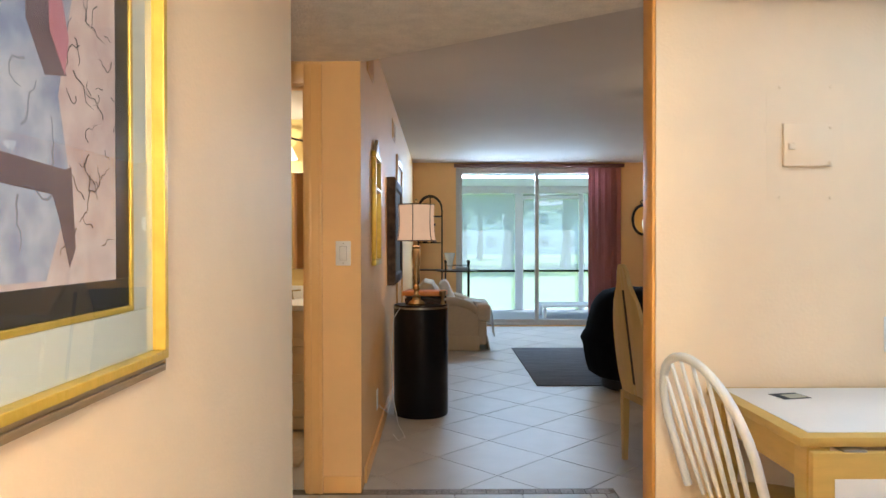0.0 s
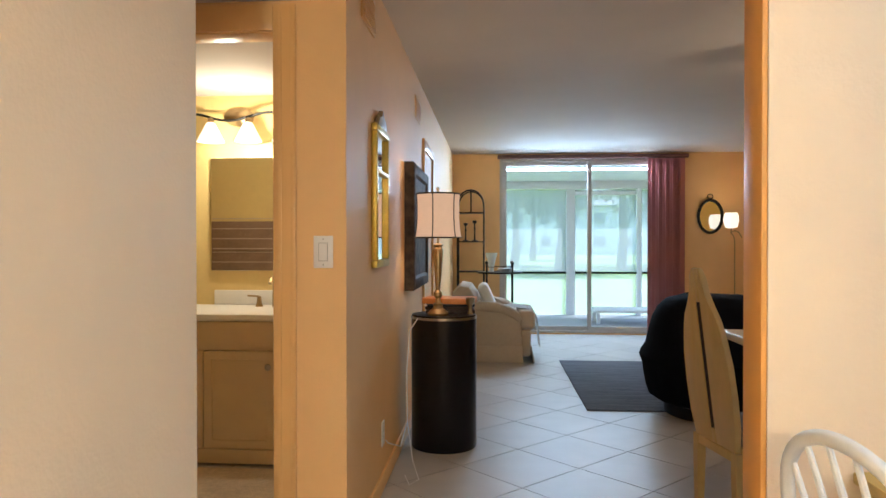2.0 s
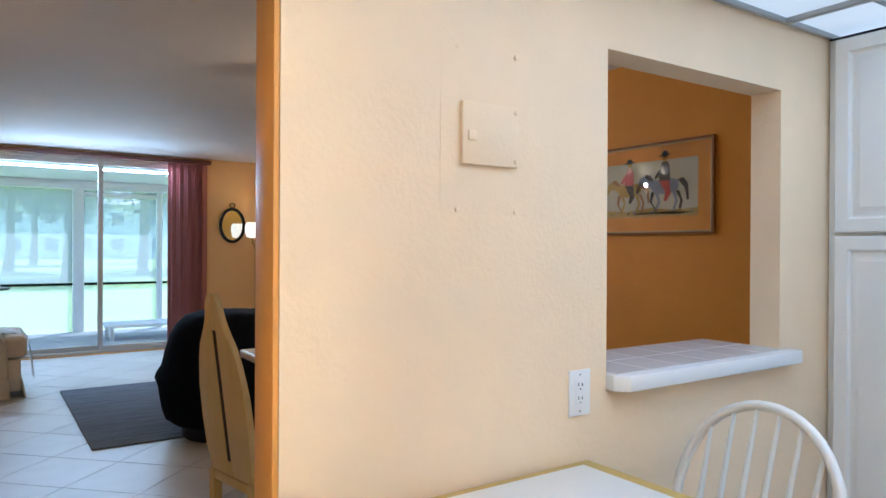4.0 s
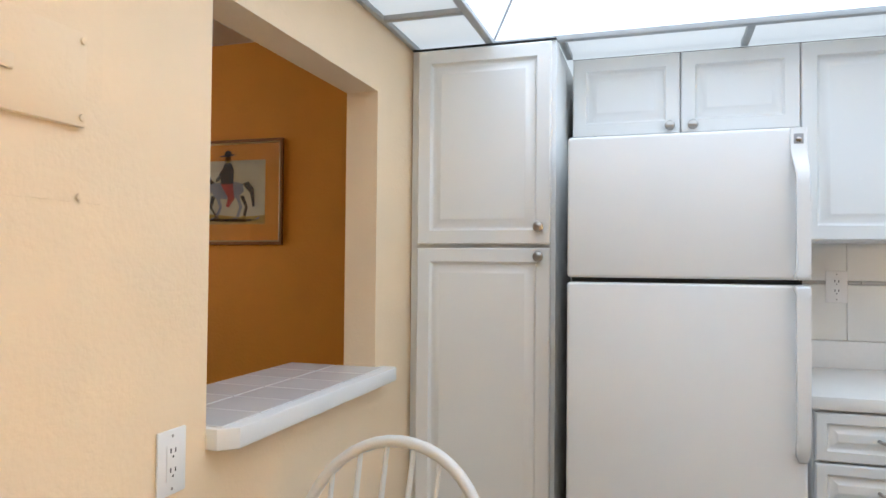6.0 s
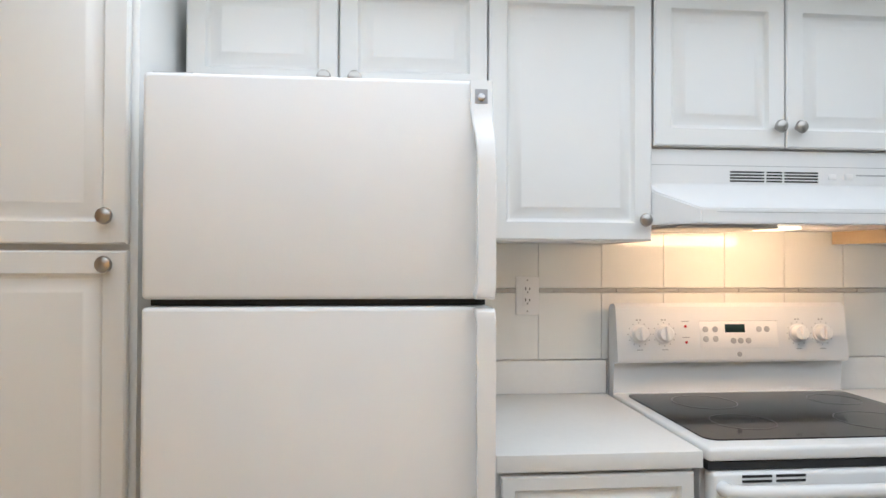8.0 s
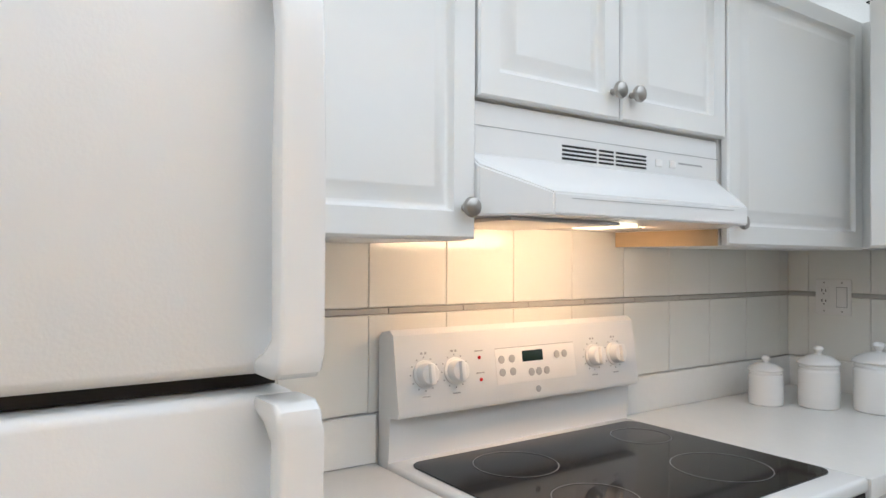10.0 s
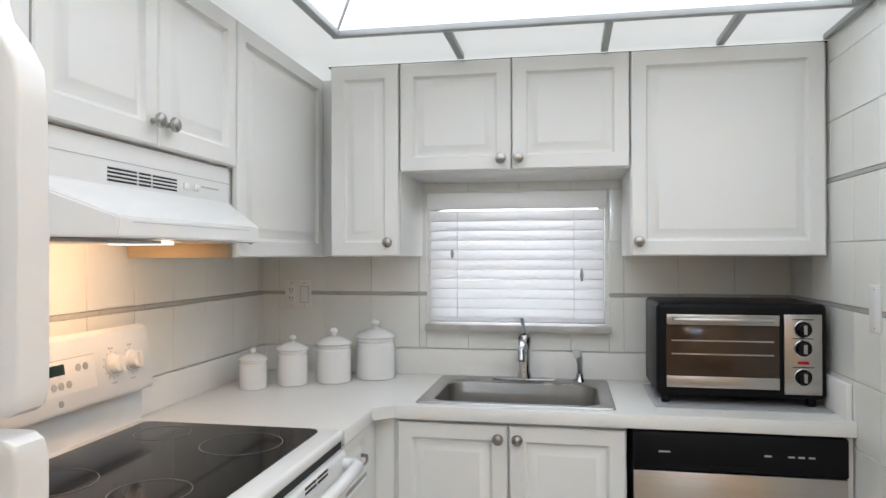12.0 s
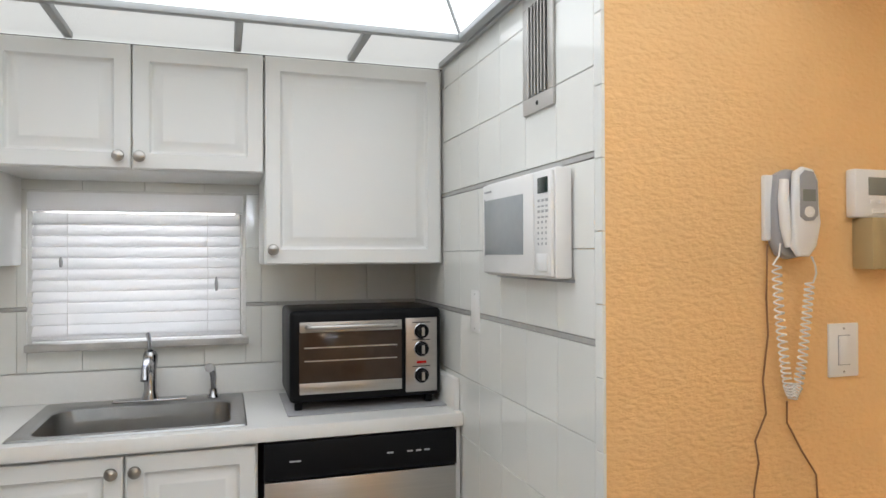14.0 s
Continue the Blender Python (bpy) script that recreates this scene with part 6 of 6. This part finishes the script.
def tree(x, y, h, r, seed, base=-.10):
    rnd = random.Random(seed)
    t = thing("tree", (x, y, base), "broad leafy shade tree on the lawn", "tree", "garden trees")
    pts = [(x, y, base), (x + .1, y, base + h * .18), (x + .05, y + .1, base + h * .34), (x + .2, y, base + h * .55)]
    bm = tube(pts, [.30, .21, .18, .10], 10)
    tips = []
    for k in range(7):
        a = rnd.random() * 6.28
        s = Vector(pts[2]) + Vector((0, 0, rnd.random() * h * .15))
        e = s + Vector((math.cos(a) * r * .7, math.sin(a) * r * .7, h * (.12 + .3 * rnd.random())))
        tube([s, s.lerp(e, .5) + Vector((0, 0, .3)), e], [.13, .08, .03], 6, bm)
        tips += [e, s.lerp(e, .6)]
    part("trunk", bm, BARK, t)
    vs, fs = [], []
    for k in range(5200):
        c = rnd.choice(tips) + Vector((rnd.gauss(0, r * .22), rnd.gauss(0, r * .22), rnd.gauss(-.2, h * .075)))
        n1 = Vector((rnd.gauss(0, 1), rnd.gauss(0, 1), rnd.gauss(0, 1))).normalized()
        n2 = n1.orthogonal().normalized()
        n3 = n1.cross(n2)
        s = .07 + rnd.random() * .09
        i = len(vs)
        vs += [c + n2 * s * 1.5, c + n3 * s * .7, c - n2 * s * 1.5, c - n3 * s * .7]
        fs.append((i, i + 1, i + 2, i + 3))
    me = bpy.data.meshes.new("crown")
    me.from_pydata([v - Vector((x, y, base)) for v in vs], [], fs)
    me.materials.append(LEAF)
    ob = new("crown", me)
    ob.parent = t


for k, (x, y, h, r) in enumerate(((3.3, 43, 8.5, 3.8), (5.0, 33, 9.5, 4.2), (8.8, 39, 9, 4.6), (-1.0, 38, 8.5, 4.0), (12.5, 46, 9, 4.6), (-5.5, 48, 9, 5), (5.2, 58, 10, 5.5), (-1.5, 60, 10, 5), (16, 58, 10, 5))):
    tree(x, y, h, r, 20 + k)
hs = thing("apartment_building", (4, 85, -.1), "long low white building beyond the trees", "building")
part("wall", bx((-25, 82, -.1), (32, 90, 5.6)), WHITEO, hs, smooth=False)
part("roof", slab(Matrix(((0, 0, 1, -26), (1, 0, 0, 0), (0, 1, 0, 0), (0, 0, 0, 1))), [(81, 5.6), (91, 5.6), (86, 7.6)], 59), CONC, hs, smooth=False)
for k in range(18):
    for z in (.8, 3.5):
        part("window", bx((-23.5 + k * 3.1, 81.93, z), (-22.4 + k * 3.1, 81.999, z + 1.2)), INKB, hs, smooth=False)

# ---- floor and wall pieces ----
tile_mesh = {}


def wall_tile_piece(parent, d, x, y, u0, v0, u1, v1, material=None, name="tile"):
    w, h = round(u1 - u0, 4), round(v1 - v0, 4)
    if w < .012 or h < .006:
        return
    material = material or TILEW
    key = (w, h, material.name)
    if key not in tile_mesh:
        e = min(.0014, h / 3)
        v = [(0, 0, 0), (w, 0, 0), (w, h, 0), (0, h, 0), (0, 0, .0055), (w, 0, .0055), (w, h, .0055), (0, h, .0055),
             (e, e, .008), (w - e, e, .008), (w - e, h - e, .008), (e, h - e, .008)]
        f = [(0, 1, 5, 4), (1, 2, 6, 5), (2, 3, 7, 6), (3, 0, 4, 7), (4, 5, 9, 8), (5, 6, 10, 9), (6, 7, 11, 10), (7, 4, 8, 11), (8, 9, 10, 11)]
        me = bpy.data.meshes.new("tile")
        me.from_pydata(v, [], f)
        me.materials.append(material)
        tile_mesh[key] = me
    ob = new(name, tile_mesh[key])
    ob.matrix_basis = face(d, x, y, 0) @ Matrix.Translation((u0, v0, 0))
    ob.parent = parent


def tiled(parent, d, x, y, length, rows, joints, holes=(), gap=.0013):
    """Tiles in rows (bottom, top, material); joints are places along the wall."""
    for v0, v1, material, shift in rows:
        js = sorted(j + shift for j in joints)
        js = [0] + [j for j in js if .01 < j < length - .01] + [length]
        for a, b in zip(js, js[1:]):
            parts_ = [(a, v0, b, v1)]
            for h0, w0, h1, w1 in holes:
                nxt = []
                for p0, q0, p1, q1 in parts_:
                    if p1 <= h0 or p0 >= h1 or q1 <= w0 or q0 >= w1:
                        nxt.append((p0, q0, p1, q1))
                        continue
                    if p0 < h0:
                        nxt.append((p0, q0, h0, q1))
                    if p1 > h1:
                        nxt.append((h1, q0, p1, q1))
                    if q0 < w0:
                        nxt.append((max(p0, h0), q0, min(p1, h1), w0))
                    if q1 > w1:
                        nxt.append((max(p0, h0), w1, min(p1, h1), q1))
                parts_ = nxt
            for p0, q0, p1, q1 in parts_:
                wall_tile_piece(parent, d, x, y, p0 + gap / 4, q0 + gap / 2, p1 - gap / 4, q1 - gap / 2, material, "tile" if material is TILEW else "liner_tile")


# backsplash behind the range: from the refrigerator to the corner
L0 = 2.484
tiled(wall_range, "w", XE - .0002, L0, L0 - .30, [(1.021, 1.236, TILEW, 0), (1.236, 1.251, TILEG, .05), (1.251, 1.456, TILEW, 0), (1.456, 1.66, TILEW, 0)],
      [.253 + .208 * k - .0 for k in range(-1, 11)], [(.49, 0, 1.25, 1.0)])
tiled(wall_range, "w", XE - .0002, 2.005, .768, [(.86, 1.021, TILEW, 0)], [.2, .4, .6])
tiled(wall_sink, "n", XE, .292, XE - XT, [(1.021, 1.236, TILEW, 0), (1.236, 1.251, TILEG, .06), (1.251, 1.456, TILEW, 0), (1.456, 1.661, TILEW, 0), (1.661, 1.72, TILEW, 0)],
      [.08 + .2045 * k for k in range(11)], [(XE - 4.645, 1.10, XE - 3.915, 1.655)])
tiled(wall_tile, "e", XT - .008, .30, YO - .030 - .30, [(0, .205, TILEW, 0), (.205, .41, TILEW, 0), (.41, .616, TILEW, 0), (.616, .84, TILEW, 0), (.84, 1.034, TILEW, 0), (1.034, 1.236, TILEW, 0), (1.236, 1.250, TILEG, .05), (1.250, 1.441, TILEW, 0), (1.441, 1.632, TILEW, 0),
                                                        (1.632, 1.646, TILEG, .03), (1.646, 1.826, TILEW, 0), (1.826, 2.016, TILEW, 0), (2.016, 2.094, TILEW, 0)],
      [YO - .030 - .30 - .172 * k for k in range(1, 9)])
tiled(wall_tile, "e", XT - .008, YO - .030, .030, [(.109 + .152 * k, .261 + .152 * k, TILEW, 0) for k in range(13)], [])

# living room: large tiles laid on the diagonal
S = .4572 / math.sqrt(2) * 2
H = S / 2 - .0042
NX, NY = 2.190, 5.728
for i in range(-9, 12):
    for j in range(-9, 24):
        if (i + j) % 2 == 0:
            continue
        cx, cy = NX + i * S / 2, NY + j * S / 2
        if not (1.0 < cx < 5.9 and 3.6 < cy < 12.0):
            continue
        p = [(cx - H, cy), (cx, cy - H), (cx + H, cy), (cx, cy + H)]
        for a, b, c in ((-1, 0, -1.492), (1, 0, 5.438), (0, 1, 11.60), (0, -1, -3.91)):
            p = clip(p, a, b, c) if len(p) > 2 else p
        q1 = clip(p, 0, -1, -4.885) if len(p) > 2 else []
        q2 = clip(p, 0, 1, 4.885) if len(p) > 2 else []
        q2 = clip(q2, -1, 0, -2.76) if len(q2) > 2 else []
        for q_ in (q1, q2):
            floor_piece(q_, "floor_tile", FLOORT, 0.0)
for k in range(20):
    x0 = 1.495 + k * .062
    floor_piece([(x0, 4.815), (x0 + .058, 4.815), (x0 + .058, 4.878), (x0, 4.878)], "mosaic_strip", MOSAIC, .001)
for k in range(14):
    y0 = 3.92 + k * .064
    floor_piece([(2.705, y0), (2.752, y0), (2.752, y0 + .060), (2.705, y0 + .060)], "mosaic_strip", MOSAIC, .001)
for i in range(-3, 13):
    for j in range(-2, 15):
        x0, y0 = .28 + i * .335, .03 + j * .335
        p = [(x0 + .002, y0 + .002), (x0 + .333, y0 + .002), (x0 + .333, y0 + .333), (x0 + .002, y0 + .333)]
        p = clip(p, 0, 1, 4.81)
        if (x0 < 1.2 and y0 < 3.6) or (x0 > 2.3 and y0 < -.2) or (2.36 < x0 < 2.95 and y0 < 1.4):
            continue
        if len(p) > 2 and y0 + .3 > 3.8:
            p = clip(p, 1, 0, 2.70)
        if len(p) > 2:
            floor_piece(p, "floor_tile", FLOORT, 0.0)
for i in range(-3, 4):
    for j in range(5):
        x0, y0 = .28 + i * .335, 4.90 + j * .335
        p = [(x0 + .002, y0 + .002), (x0 + .333, y0 + .002), (x0 + .333, y0 + .333), (x0 + .002, y0 + .333)]
        for a, b, c in ((1, 0, 1.37), (0, 1, 6.55), (-1, 0, 1.0)):
            p = clip(p, a, b, c) if len(p) > 2 else p
        floor_piece(p, "floor_tile", FLOORT, 0.0)
